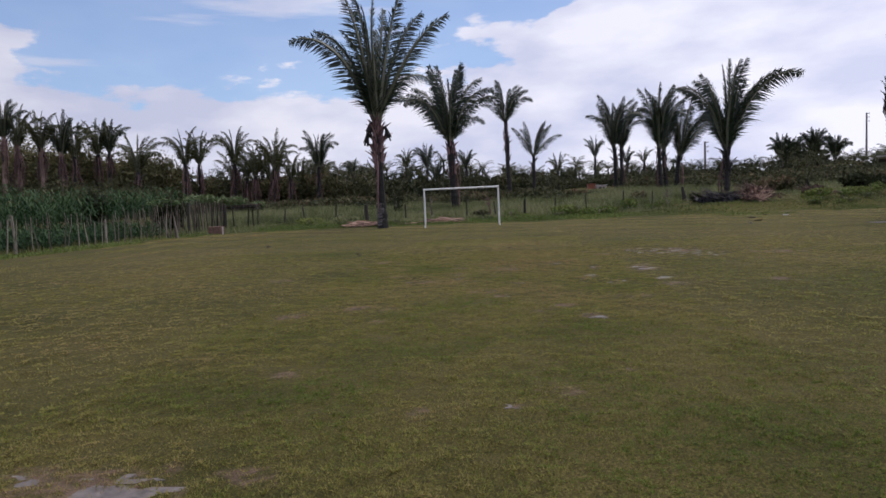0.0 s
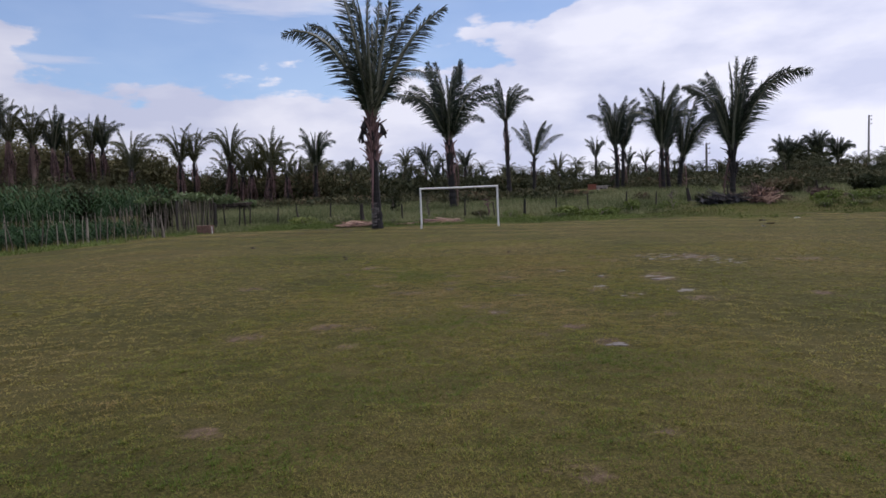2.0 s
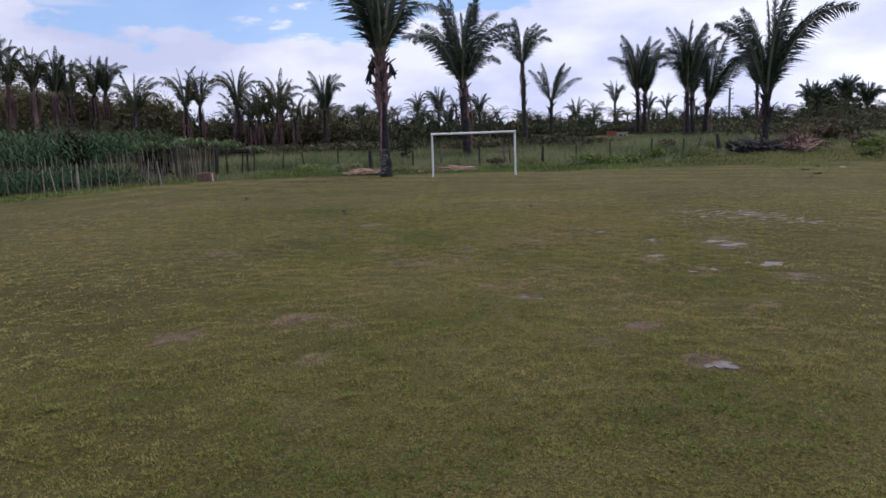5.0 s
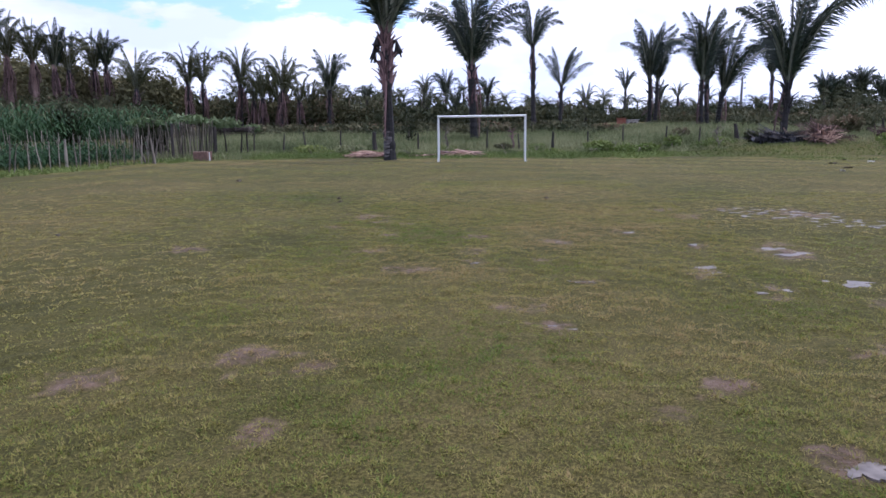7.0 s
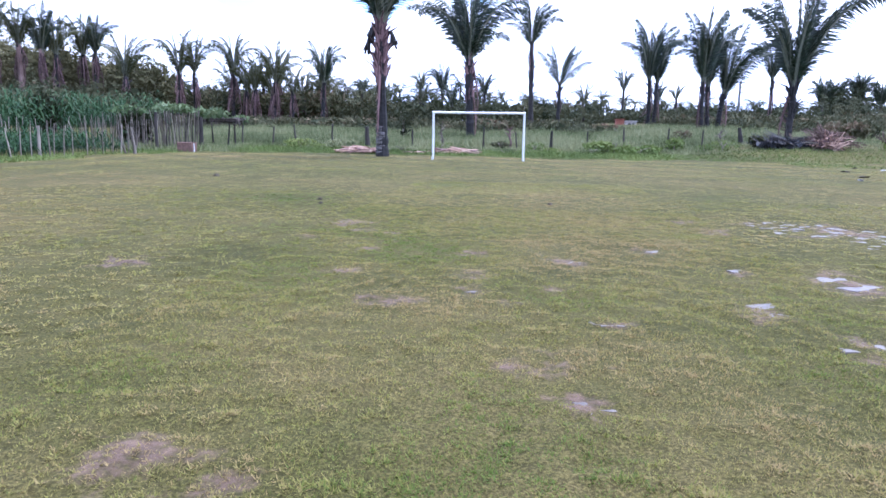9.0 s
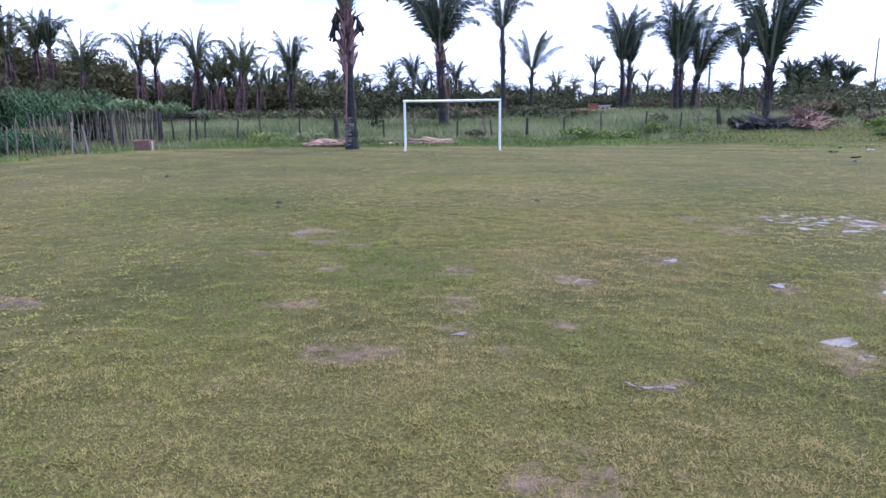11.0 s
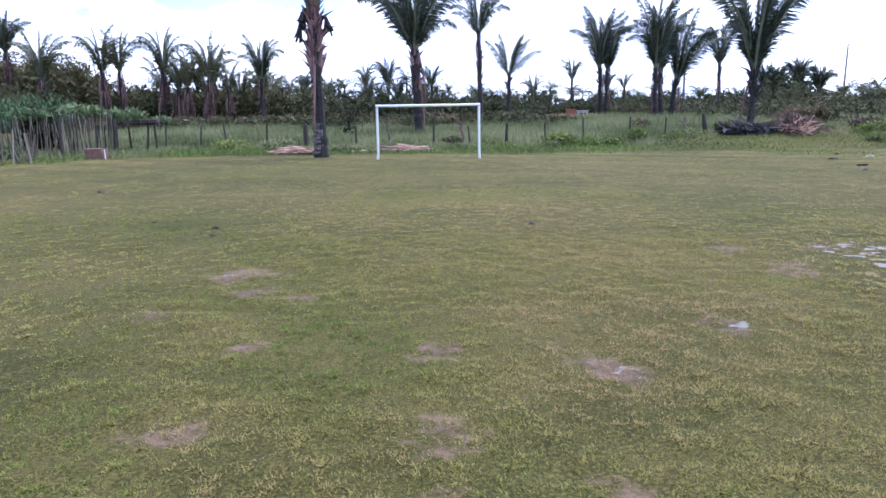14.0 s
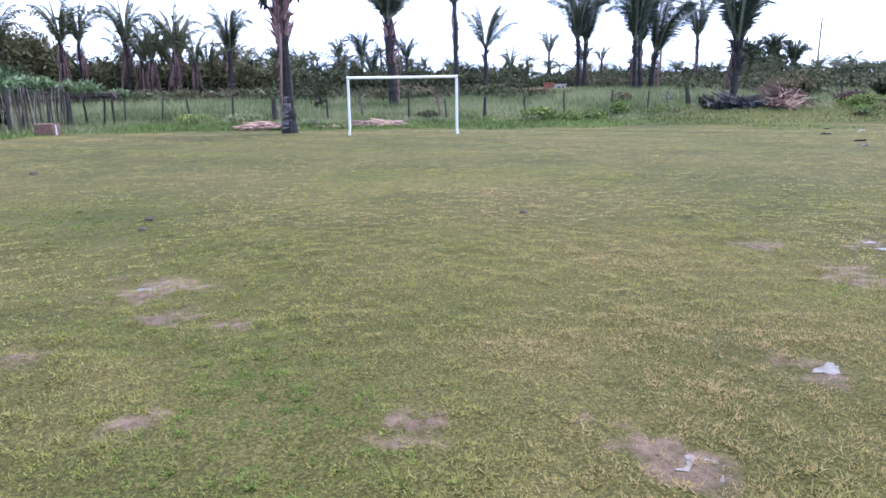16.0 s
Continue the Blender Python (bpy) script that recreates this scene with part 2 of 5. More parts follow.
# ---- mesh helpers ----
def tri_mesh(name, V, F, mats, tone=None, slot=None, smooth=False):
    """A mesh from arrays of corners and triangles."""
    V, F = np.asarray(V, np.float32).reshape(-1, 3), np.asarray(F, np.int32).reshape(-1, 3)
    me = bpy.data.meshes.new(name)
    me.vertices.add(len(V)), me.loops.add(F.size), me.polygons.add(len(F))
    me.vertices.foreach_set("co", V.ravel())
    me.loops.foreach_set("vertex_index", F.ravel())
    me.polygons.foreach_set("loop_start", np.arange(0, F.size, 3, dtype=np.int32))
    if slot is not None:
        me.polygons.foreach_set("material_index", np.asarray(slot, np.int32))
    me.polygons.foreach_set("use_smooth", np.full(len(F), smooth))
    if tone is not None:
        me.attributes.new("tone", "FLOAT", "POINT").data.foreach_set("value", np.asarray(tone, np.float32))
    for m in mats if isinstance(mats, (list, tuple)) else [mats]:
        me.materials.append(m)
    me.update(calc_edges=True)
    return me


def tube(points, radii, sides=6, cap=True, jitter=0.0, seed=0):
    """Corners and triangles of a round rod along points, with a radius at each."""
    rng = np.random.default_rng(seed)
    P, r = np.asarray(points, float), np.asarray(radii, float)
    T = np.gradient(P, axis=0)
    T /= np.linalg.norm(T, axis=1)[:, None] + 1e-9
    ref = np.array([0.0, 1.0, 0.0]) if abs(T[0][1]) < 0.8 else np.array([1.0, 0, 0])
    A = np.cross(T, ref)
    A /= np.linalg.norm(A, axis=1)[:, None]
    B = np.cross(T, A)
    ang = np.arange(sides) * 2 * np.pi / sides
    k = 1 + jitter * rng.uniform(-1, 1, (len(P), sides, 1))
    V = P[:, None] + k * r[:, None, None] * (np.cos(ang)[None, :, None] * A[:, None] + np.sin(ang)[None, :, None] * B[:, None])
    V = V.reshape(-1, 3)
    F = []
    for i in range(len(P) - 1):
        for j in range(sides):
            a, b = i * sides + j, i * sides + (j + 1) % sides
            F += [(a, b, b + sides), (a, b + sides, a + sides)]
    if cap:
        n = len(V)
        V = np.vstack([V, P[0], P[-1]])
        last = (len(P) - 1) * sides
        for j in range(sides):
            F += [(n, (j + 1) % sides, j), (n + 1, last + j, last + (j + 1) % sides)]
    return V, np.array(F)


def join(pieces):
    """Joins (corners, triangles) pieces into one."""
    V, F, n = [], [], 0
    for v, f in pieces:
        V.append(v), F.append(np.asarray(f) + n)
        n += len(v)
    return np.vstack(V), np.vstack(F)


def box(cx, cy, cz, sx, sy, sz, seed=0, rough=0.0):
    rng = np.random.default_rng(seed)
    V = np.array([(x, y, z) for z in (-1, 1) for y in (-1, 1) for x in (-1, 1)], float) * 0.5 * np.array([sx, sy, sz]) + (cx, cy, cz)
    V += rng.uniform(-rough, rough, V.shape)
    F = [(0, 2, 3), (0, 3, 1), (4, 5, 7), (4, 7, 6), (0, 1, 5), (0, 5, 4), (2, 6, 7), (2, 7, 3), (0, 4, 6), (0, 6, 2), (1, 3, 7), (1, 7, 5)]
    return V, np.array(F)


def part(name, VF, mat, parent, label=""):
    ob = new(name, tri_mesh(name, VF[0], VF[1], mat, smooth=False) if isinstance(VF, tuple) else VF)
    ob.parent = parent
    return tagged(ob, label)


def thing(name, place, label, category, group="", kind=""):
    ob = new(name)
    ob.empty_display_size = 0.2
    ob.matrix_basis = place if isinstance(place, Matrix) else Matrix.Translation(place)
    return tagged(ob, label, category, group, kind)


def ease(t):
    t = np.clip(t, 0, 1)
    return t * t * (3 - 2 * t)


LATTICE = np.random.default_rng(99).uniform(-1, 1, (256, 256))


def soft_noise(X, Y, s):
    """Smooth noise from -1 to 1, with lumps about 3 / s metres wide."""
    u, v = np.asarray(X) * s / 3 + 1000.5, np.asarray(Y) * s / 3 + 1000.5
    i, j = np.floor(u).astype(int), np.floor(v).astype(int)
    a, b = u - i, v - j
    a, b = a * a * (3 - 2 * a), b * b * (3 - 2 * b)
    g = lambda p, q: LATTICE[p % 256, q % 256]
    return (g(i, j) * (1 - a) + g(i + 1, j) * a) * (1 - b) + (g(i, j + 1) * (1 - a) + g(i + 1, j + 1) * a) * b


def height(x, y):
    """The ground: a level pitch, rising gently behind its far edge and more to the east."""
    x, y = np.asarray(x, float), np.asarray(y, float)
    d = np.clip(y - 44, 0, 66)
    far = np.clip(y - 110, 0, 150)
    h = 0.040 * d * d / (d + 4) + 0.018 * far
    h = h + 0.85 * ease((x - 8) / 10) * ease((y - 45) / 8)
    h = h - 0.42 * ease((x - 8) / 10) * ease((y - 52) / 7)
    h = h + 0.012 * np.sin(x * 1.3 + 0.6 * y) * np.cos(y * 0.9 - 0.4 * x)
    near = ease((24 - y) / 4) * ease((12 - np.abs(x)) / 2)
    h = h + near * (0.018 * soft_noise(x, y, 20) + 0.005 * soft_noise(x + 7, y, 44))
    return h


def ground_z(x, y):
    return float(height(x, y))


# bare, muddy places: x, y, half width, half length
MUD_A = [(-1.3, 3.35, 0.9, 0.35), (-0.5, 3.5, 0.35, 0.25), (0.4, 4.55, 0.32, 0.28), (1.1, 4.65, 0.2, 0.15), (1.5, 5.0, 0.28, 0.25), (2.0, 5.7, 0.25, 0.16),
         (-1.0, 5.65, 0.3, 0.2), (2.1, 8.25, 0.24, 0.22), (2.9, 9.8, 0.35, 0.35), (-1.2, 9.3, 0.4, 0.3), (-0.7, 9.2, 0.35, 0.35), (-2.1, 8.8, 0.4, 0.3),
         (-0.7, 8.3, 0.3, 0.3), (1.8, 9.2, 0.3, 0.35), (1.4, 8.8, 0.2, 0.2), (0.9, 10.3, 0.3, 0.3), (0.7, 10.9, 0.4, 0.35), (2.5, 12.5, 0.4, 0.5)]
MUD_B = [(3.8, 13.7, 0.5, 0.8), (3.9, 11.2, 0.5, 0.5), (5.4, 17.6, 1.2, 1.1), (5.6, 11.4, 0.6, 0.4), (2.9, 11.6, 0.35, 0.4), (2.8, 14.2, 0.25, 0.3), (0.1, 12.7, 0.4, 0.4),
         (0.35, 12.45, 0.3, 0.3), (0.0, 13.5, 0.3, 0.3), (-0.6, 12.3, 0.5, 0.4), (-3.8, 13.4, 0.5, 0.5), (1.2, 11.9, 0.28, 0.2), (1.0, 14.3, 0.4, 0.45), (0.8, 12.9, 0.25, 0.25),
         (2.1, 15.3, 0.45, 0.4), (-2.3, 17.0, 0.7, 0.7), (-1.95, 16.3, 0.4, 0.3), (-1.4, 16.1, 0.25, 0.25), (-1.4, 14.7, 0.28, 0.25), (-0.1, 14.7, 0.24, 0.3), (-1.3, 13.4, 0.35, 0.25)]
MUD_C = [(-2.5, 15.5, 0.35, 0.3), (3.4, 17.2, 0.35, 0.5), (3.2, 18.3, 0.4, 0.5), (4.4, 18.4, 0.6, 0.6), (-1.1, 9.4, 0.7, 0.25), (16.5, 27.6, 1.3, 0.9), (7.4, 16.5, 1.0, 0.7)]
MUDS = MUD_A + MUD_B + MUD_C


def mud_at(x, y):
    m = np.zeros_like(x)
    wob = 0.25 * np.sin(x * 9 + np.cos(y * 7) * 2) + 0.2 * np.sin(y * 13 + x * 5)
    ragged = 0.3 * soft_noise(x, y, 11.0) + 0.25 * soft_noise(x + 5, y, 27.0)
    for a, b, w, l in MUDS:
        q = ((x - a) / (w * 0.6)) ** 2 + ((y - b) / (l * 0.7)) ** 2
        m = np.maximum(m, np.clip(1.05 - 0.55 * np.sqrt(q) * (1 + wob * 0.5) + ragged, 0, 1) * (q < 6))
    return m


# where the lawn grows lush, and where it is worn brown: x, y, radius
LUSH = [(-0.7, 14.7, 0.8), (0.7, 9.5, 0.9), (0.3, 7.5, 0.8), (-0.1, 7.0, 0.6), (-1.6, 12.4, 0.5), (-5.2, 19.6, 2.2), (-0.5, 5.0, 0.6), (0.9, 12.5, 0.6), (2.2, 7.4, 0.8), (-3.2, 16.0, 0.8)]
WORN = [(-1.0, 12.9, 0.7), (-0.4, 12.2, 0.6), (-2.4, 11.6, 1.0), (-0.6, 10.9, 0.9), (0.9, 11.0, 0.5), (-1.7, 8.7, 0.8), (-1.2, 9.3, 0.7), (1.6, 15.0, 0.8), (-1.9, 15.2, 0.5), (0.9, 13.9, 0.5), (1.5, 11.5, 0.6),
        (1.8, 19.0, 1.4), (0.7, 15.6, 0.5), (-1.3, 13.6, 0.4), (1.8, 10.2, 0.7), (-1.4, 6.0, 0.8)]


def growth_at(x, y):
    """Above 0 where the grass is worn, below 0 where it is lush."""
    wob = 1 + 0.5 * soft_noise(x, y, 4.0) + 0.4 * soft_noise(x + 3, y, 11.0)
    g = np.zeros_like(x)
    for spots, sign in ((WORN, 0.8), (LUSH, -1.0)):
        for a, b, r in spots:
            g = g + sign * np.exp(-(((x - a) / r) ** 2 + ((y - b) / r) ** 2) * wob)
    return np.clip(g, -1, 1)


# ---- the ground ----
def axis(lo, hi, step, reach, grow):
    a = list(np.arange(lo, hi + 1e-6, step))
    s = step
    while a[-1] < reach:
        s = min(s * grow, 150)
        a.append(a[-1] + s)
    s = step
    while a[0] > -reach:
        s = min(s * grow, 150)
        a.insert(0, a[0] - s)
    return np.array(a)


def build_ground():
    xs, ys = axis(-4, 7, 0.075, 1800, 1.12), axis(1.8, 19.5, 0.075, 1800, 1.07)
    X, Y = np.meshgrid(xs, ys)
    Z = height(X, Y)
    nx, ny = len(xs), len(ys)
    i = (np.arange(ny - 1)[:, None] * nx + np.arange(nx - 1)[None]).ravel()
    F = np.vstack([np.stack([i, i + 1, i + nx + 1], 1), np.stack([i, i + nx + 1, i + nx], 1)])
    me = tri_mesh("ground", np.stack([X, Y, Z], -1), F, GROUND, smooth=True)
    me.attributes.new("mud", "FLOAT", "POINT").data.foreach_set("value", mud_at(X, Y).ravel().astype(np.float32))
    tagged(new("ground", me), "worn olive-green football pitch and rough land around it", "ground", kind="structure")


build_ground()


def blades(name, X, Y, length, up, width, tone, mat, label, category, az=None):
    """Grass: one narrow triangle a blade, at X, Y, all in one mesh."""
    n = len(X)
    az = R.uniform(0, 2 * np.pi, n) if az is None else az
    dx, dy = np.cos(az), np.sin(az)
    Z = height(X, Y) - 0.004
    flat = length * np.sqrt(np.clip(1 - up ** 2, 0, 1))
    V = np.empty((n, 3, 3), np.float32)
    V[:, 0] = np.stack([X - dy * width, Y + dx * width, Z], 1)
    V[:, 1] = np.stack([X + dy * width, Y - dx * width, Z], 1)
    V[:, 2] = np.stack([X + dx * flat, Y + dy * flat, Z + length * up], 1)
    me = tri_mesh(name, V, np.arange(3 * n).reshape(n, 3), mat, tone=np.repeat(tone, 3))
    return tagged(new(name, me), label, category, kind="stuff")


def scatter(x0, x1, y0, y1, per_m2):
    n = int((x1 - x0) * (y1 - y0) * per_m2)
    return R.uniform(x0, x1, n), R.uniform(y0, y1, n)


def build_lawn():
    """Tufts of short blades: tufts per square metre, blades a tuft, and how much larger they are where the pitch stays far off."""
    sets = [(-7, 7, -4, 1.8, 90, 6, 1.7), (-2.6, 3.6, 1.8, 13, 1200, 7, 1.0), (-2.6, 3.6, 13, 19.5, 960, 7, 1.1), (-9, -2.6, 3.5, 22, 225, 7, 1.7), (3.6, 10, 3.5, 22, 225, 7, 1.7), (-2.6, 3.6, 19.5, 26, 260, 7, 1.65),
            (-17, -9, 9, 30, 95, 6, 2.5), (10, 18, 9, 30, 95, 6, 2.5), (-9, 10, 22, 31, 120, 6, 2.4), (-21, 25, 30, 44.5, 82, 6, 2.8)]
    X, Y, L, U, W, T, A = [], [], [], [], [], [], []
    for x0, x1, y0, y1, per, many, big in sets:
        x, y = scatter(x0, x1, y0, y1, per)
        mud = mud_at(x, y)
        bare = soft_noise(x, y, 5.0) * 0.4 + soft_noise(x + 4, y - 3, 14.0) * 0.5 + soft_noise(x + 1, y - 8, 30.0) * 0.5
        keep = (R.uniform(0, 1, len(x)) > np.clip((mud - 0.35) * 0.9, 0, 0.36) + 0.22 * np.clip(growth_at(x, y), 0, 1)) & (R.uniform(-1.3, 1, len(x)) < 1.15 + 1.5 * bare)
        x, y, mud, bare = x[keep], y[keep], mud[keep], bare[keep]
        n = len(x)
        clump = soft_noise(x, y, 20)
        patch = soft_noise(x, y, 0.42) * 0.3 + soft_noise(x, y, 0.9) * 0.6 + soft_noise(x, y, 2.6) * 0.5 + soft_noise(x + 9, y, 7.0) * 0.3
        # last term: far tufts coloured lighter, for the brightness of grass at a grazing view
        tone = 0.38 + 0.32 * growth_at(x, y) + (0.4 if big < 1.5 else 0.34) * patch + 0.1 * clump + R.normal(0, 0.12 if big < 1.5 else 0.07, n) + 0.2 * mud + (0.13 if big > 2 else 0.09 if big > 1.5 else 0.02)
        size = R.uniform(0.6, 1.35, n) * np.clip(1 + 0.5 * bare, 0.4, 1.7)
        az = R.uniform(0, 6.283, (n, many))
        off = np.abs(R.normal(0, 0.017, (n, many))) * big
        X.append((x[:, None] + off * np.cos(az)).ravel()), Y.append((y[:, None] + off * np.sin(az)).ravel())
        A.append((az + R.normal(0, 0.5, (n, many))).ravel())
        L.append((size[:, None] * R.uniform(0.014, 0.03, (n, many)) * (math.sqrt(big) if big > 1.2 else 1.0)).ravel())
        U.append(R.uniform(0.1, 0.85 if big < 1.5 else 0.55 if big < 2 else 0.28, n * many))
        W.append((R.uniform(0.0018, 0.0042, (n, many)) * big * (1.25 if big < 1.2 else 1.6 if big < 2 else 2.5)).ravel())
        T.append(np.clip(tone[:, None] + R.normal(0, 0.13 if big < 1.5 else 0.08, (n, many)), 0, 1).ravel())
    X, Y, L, U, W, T, A = map(np.concatenate, (X, Y, L, U, W, T, A))
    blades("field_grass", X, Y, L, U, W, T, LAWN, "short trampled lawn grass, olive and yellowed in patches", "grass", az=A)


build_lawn()

# ---- puddles ----
def puddle(x, y, w, l, seed):
    rng = np.random.default_rng(seed)
    n = 44
    a = np.arange(n) * 2 * np.pi / n
    k = 1 + 0.28 * np.sin(a * 2 + rng.uniform(0, 6)) + 0.2 * np.sin(a * 5 + rng.uniform(0, 6)) + 0.14 * np.sin(a * 9 + rng.uniform(0, 6)) + rng.uniform(-0.16, 0.16, n)
    w, l = w * 1.35, l * 1.4
    z = np.mean([ground_z(x + w * c, y + l * s) for c in (-1, -0.5, 0, 0.5, 1) for s in (-1, 0, 1)]) - ground_z(x, y) - (0.009 if w > 0.18 else 0.006)
    z = z + 0.009 if y > 20 else z
    rim = np.stack([w * k * np.cos(a), l * k * np.sin(a), np.full(n, -0.03)], 1)
    top = rim * (0.96, 0.96, 0) + (0, 0, z + 0.006)
    V = np.vstack([rim, top, [[0, 0, z + 0.006]]])
    F = []
    for i in range(n):
        j = (i + 1) % n
        F += [(i, j, n + j), (i, n + j, n + i), (n + i, n + j, 2 * n)]
    ob = new("puddle", tri_mesh("puddle", V, F, WATER))
    ob.location = (x, y, ground_z(x, y))
    tagged(ob, "shallow muddy rain puddle in the trampled grass", "puddle", "puddles on the pitch")


for k, (px, py, pw, pl) in enumerate([(-1.4, 3.3, 0.55, 0.14), (2.1, 8.25, 0.1, 0.08), (5.2, 17.7, 0.55, 0.4), (5.8, 16.5, 0.4, 0.3), (4.7, 18.2, 0.3, 0.22), (2.55, 12.6, 0.16, 0.16), (3.8, 13.7, 0.16, 0.28),
                                     (3.75, 12.0, 0.2, 0.12), (2.9, 14.2, 0.08, 0.1), (2.9, 11.6, 0.14, 0.1), (0.05, 12.75, 0.045, 0.035), (0.9, 10.3, 0.08, 0.06), (1.2, 11.9, 0.08, 0.05), (1.1, 14.3, 0.07, 0.06),
                                     (2.15, 15.3, 0.08, 0.045), (-2.35, 16.9, 0.08, 0.05), (16.2, 27.3, 0.7, 0.3), (1.1, 4.65, 0.07, 0.04)]):
    if pw < 0.25 or py > 20 or py < 5:
        puddle(px, py, pw, pl, k)
        continue
    pool_rng = np.random.default_rng(400 + k)
    for q in range(13):   # a wide wet place: many small pools between the tufts
        turn, far = q * 2.4, 0.25 + 1.5 * math.sqrt(q / 13)
        puddle(px + pw * far * math.cos(turn), py + pl * far * math.sin(turn), pw * pool_rng.uniform(0.12, 0.34), pl * pool_rng.uniform(0.14, 0.32), 50 + 17 * k + q)


def clod(x, y, r, seed):
    rng = np.random.default_rng(seed)
    V, F = tube([(0, 0, -0.02), (0, 0, r * 0.3), (0, 0, r * 0.7)], [r, r * 0.95, r * 0.4], 7, True, 0.25, seed)
    ob = new("clod", tri_mesh("clod", V * (1, 0.8, 1), F, SOIL))
    ob.location, ob.rotation_euler = (x, y, ground_z(x, y)), (0, 0, rng.uniform(0, 6))
    tagged(ob, "dark clod of earth on the grass", "clod")


for k, (px, py, pr) in enumerate([(-8.8, 25.8, 0.09), (-6.5, 14.4, 0.05), (-3.5, 19.4, 0.06), (1.03, 20.2, 0.06), (-3.7, 20.0, 0.05)]):
    clod(px, py, pr, k)


def scrap(x, y, w, seed, mat, label):
    V, F = box(0, 0, 0.02, w, w * 0.45, 0.03, seed, w * 0.12)
    ob = new("scrap", tri_mesh("scrap", V, F, mat))
    ob.location, ob.rotation_euler = (x, y, ground_z(x, y)), (0, 0.08, seed * 1.3)
    tagged(ob, label, "litter")


for k, (px, py, pw) in enumerate([(16.4, 38.3, 0.3), (11.9, 30.8, 0.3)]):
    scrap(px, py, pw, k, PAINT if k % 2 == 0 else CONCRETE, "small pale scrap lying on the grass")
for k, (px, py, pw) in enumerate([(13.9, 36.4, 0.3), (15.9, 39.9, 0.26), (12.9, 32.7, 0.3)]):
    scrap(px, py, pw, 10 + k, THATCH, "small dark piece of dead leaf on the grass")


# ---- the goal ----
def build_goal():
    g = thing("football_goal", (0, 0, 0), "white-painted steel football goal frame without a net", "goal")
    gx0, gx1, gy, gh, r = -4.17, 0.39, 40.2, 2.31, 0.057
    for k, gx in enumerate((gx0, gx1)):
        z0 = ground_z(gx, gy) - 0.05
        part("post", tube([(gx - 0.03 * (1 - 2 * k), gy, z0), (gx, gy, 0.3), (gx, gy, 1.4), (gx, gy, gh)], [r, r, r, r], 14), PAINT, g)
    part("crossbar", tube([(gx0 - r, gy, gh + r), (gx0 + 1.5, gy, gh + r - 0.008), (gx1 - 1.5, gy, gh + r - 0.01), (gx1 + r, gy, gh + r)], [r] * 4, 14), PAINT, g)


build_goal()


# ---- palms ----
def frond_mesh(name, bend, seed, mats, pairs=100, leaf=0.15, droop=0.35, ragged=0.05, tips=2.6, width=0.0072, twist=70):
    """A feather leaf 1 long that rises along z and bends over to x by so many degrees."""
    rng = np.random.default_rng(seed)
    n = 40
    s = np.linspace(0, 1, n)
    ang = radians(bend) * s ** tips
    P = np.zeros((n, 3))
    P[1:, 0] = np.cumsum((np.sin(ang[1:]) + np.sin(ang[:-1])) / 2) / (n - 1)
    P[1:, 2] = np.cumsum((np.cos(ang[1:]) + np.cos(ang[:-1])) / 2) / (n - 1)
    P[:, 1] = 0.03 * np.sin(s * 3 + rng.uniform(0, 6)) * s
    k = np.linspace(0, n - 1, 12).astype(int)
    V0, F0 = tube(P[k], 0.018 * (1 - s[k]) ** 0.7 + 0.003, 4, False)
    V, F, tone, m = [V0], [F0], [np.full(len(V0), 0.5)], len(V0)
    for i in range(pairs):
        for side in (-1, 1):
            if rng.uniform() < ragged:
                continue
            u = 0.05 + 0.95 * (i + rng.uniform(-0.4, 0.4)) / pairs
            u = min(max(u, 0.04), 1.0)
            a = radians(bend) * u ** tips
            at0 = np.array([np.interp(u, s, P[:, c]) for c in range(3)])
            T, D = np.array([math.sin(a), 0, math.cos(a)]), np.array([math.cos(a), 0, -math.sin(a)])
            l = leaf * min(1, 0.25 + u / 0.3) * (1 - 0.72 * u ** 3.2) * rng.uniform(0.8, 1.15)
            tau = radians(twist) * min(1.0, u / 0.3)
            dirv = side * (np.array([0, 1.0, 0]) * math.cos(tau) + D * math.sin(tau)) + T * rng.uniform(0.75, 1.2) + D * (droop * rng.uniform(0, 1)) + np.array([0, rng.normal(0, 0.15), 0])
            dirv /= np.linalg.norm(dirv)
            fall = D * 0.38 * l * rng.uniform(0.2, 1.5) - T * 0.1 * l
            w = width * rng.uniform(0.7, 1.2) * (T * 0.8 + D * rng.uniform(-0.7, 0.7))
            b0, b1, b2 = at0, at0 + dirv * l * 0.5 + fall * 0.25, at0 + dirv * l + fall
            V.append(np.array([b0 - w * 0.5, b0 + w * 0.5, b1 - w, b1 + w, b2]))
            F.append(np.array([(0, 1, 3), (0, 3, 2), (2, 3, 4)]) + m)
            tone.append(np.full(5, np.clip(rng.normal(0.45, 0.2), 0, 1)))
            m += 5
    slot = np.concatenate([np.ones(len(F0), int)] + [np.zeros(len(f), int) for f in F[1:]])
    return tri_mesh(name, np.vstack(V), np.vstack(F), mats, np.concatenate(tone), slot)


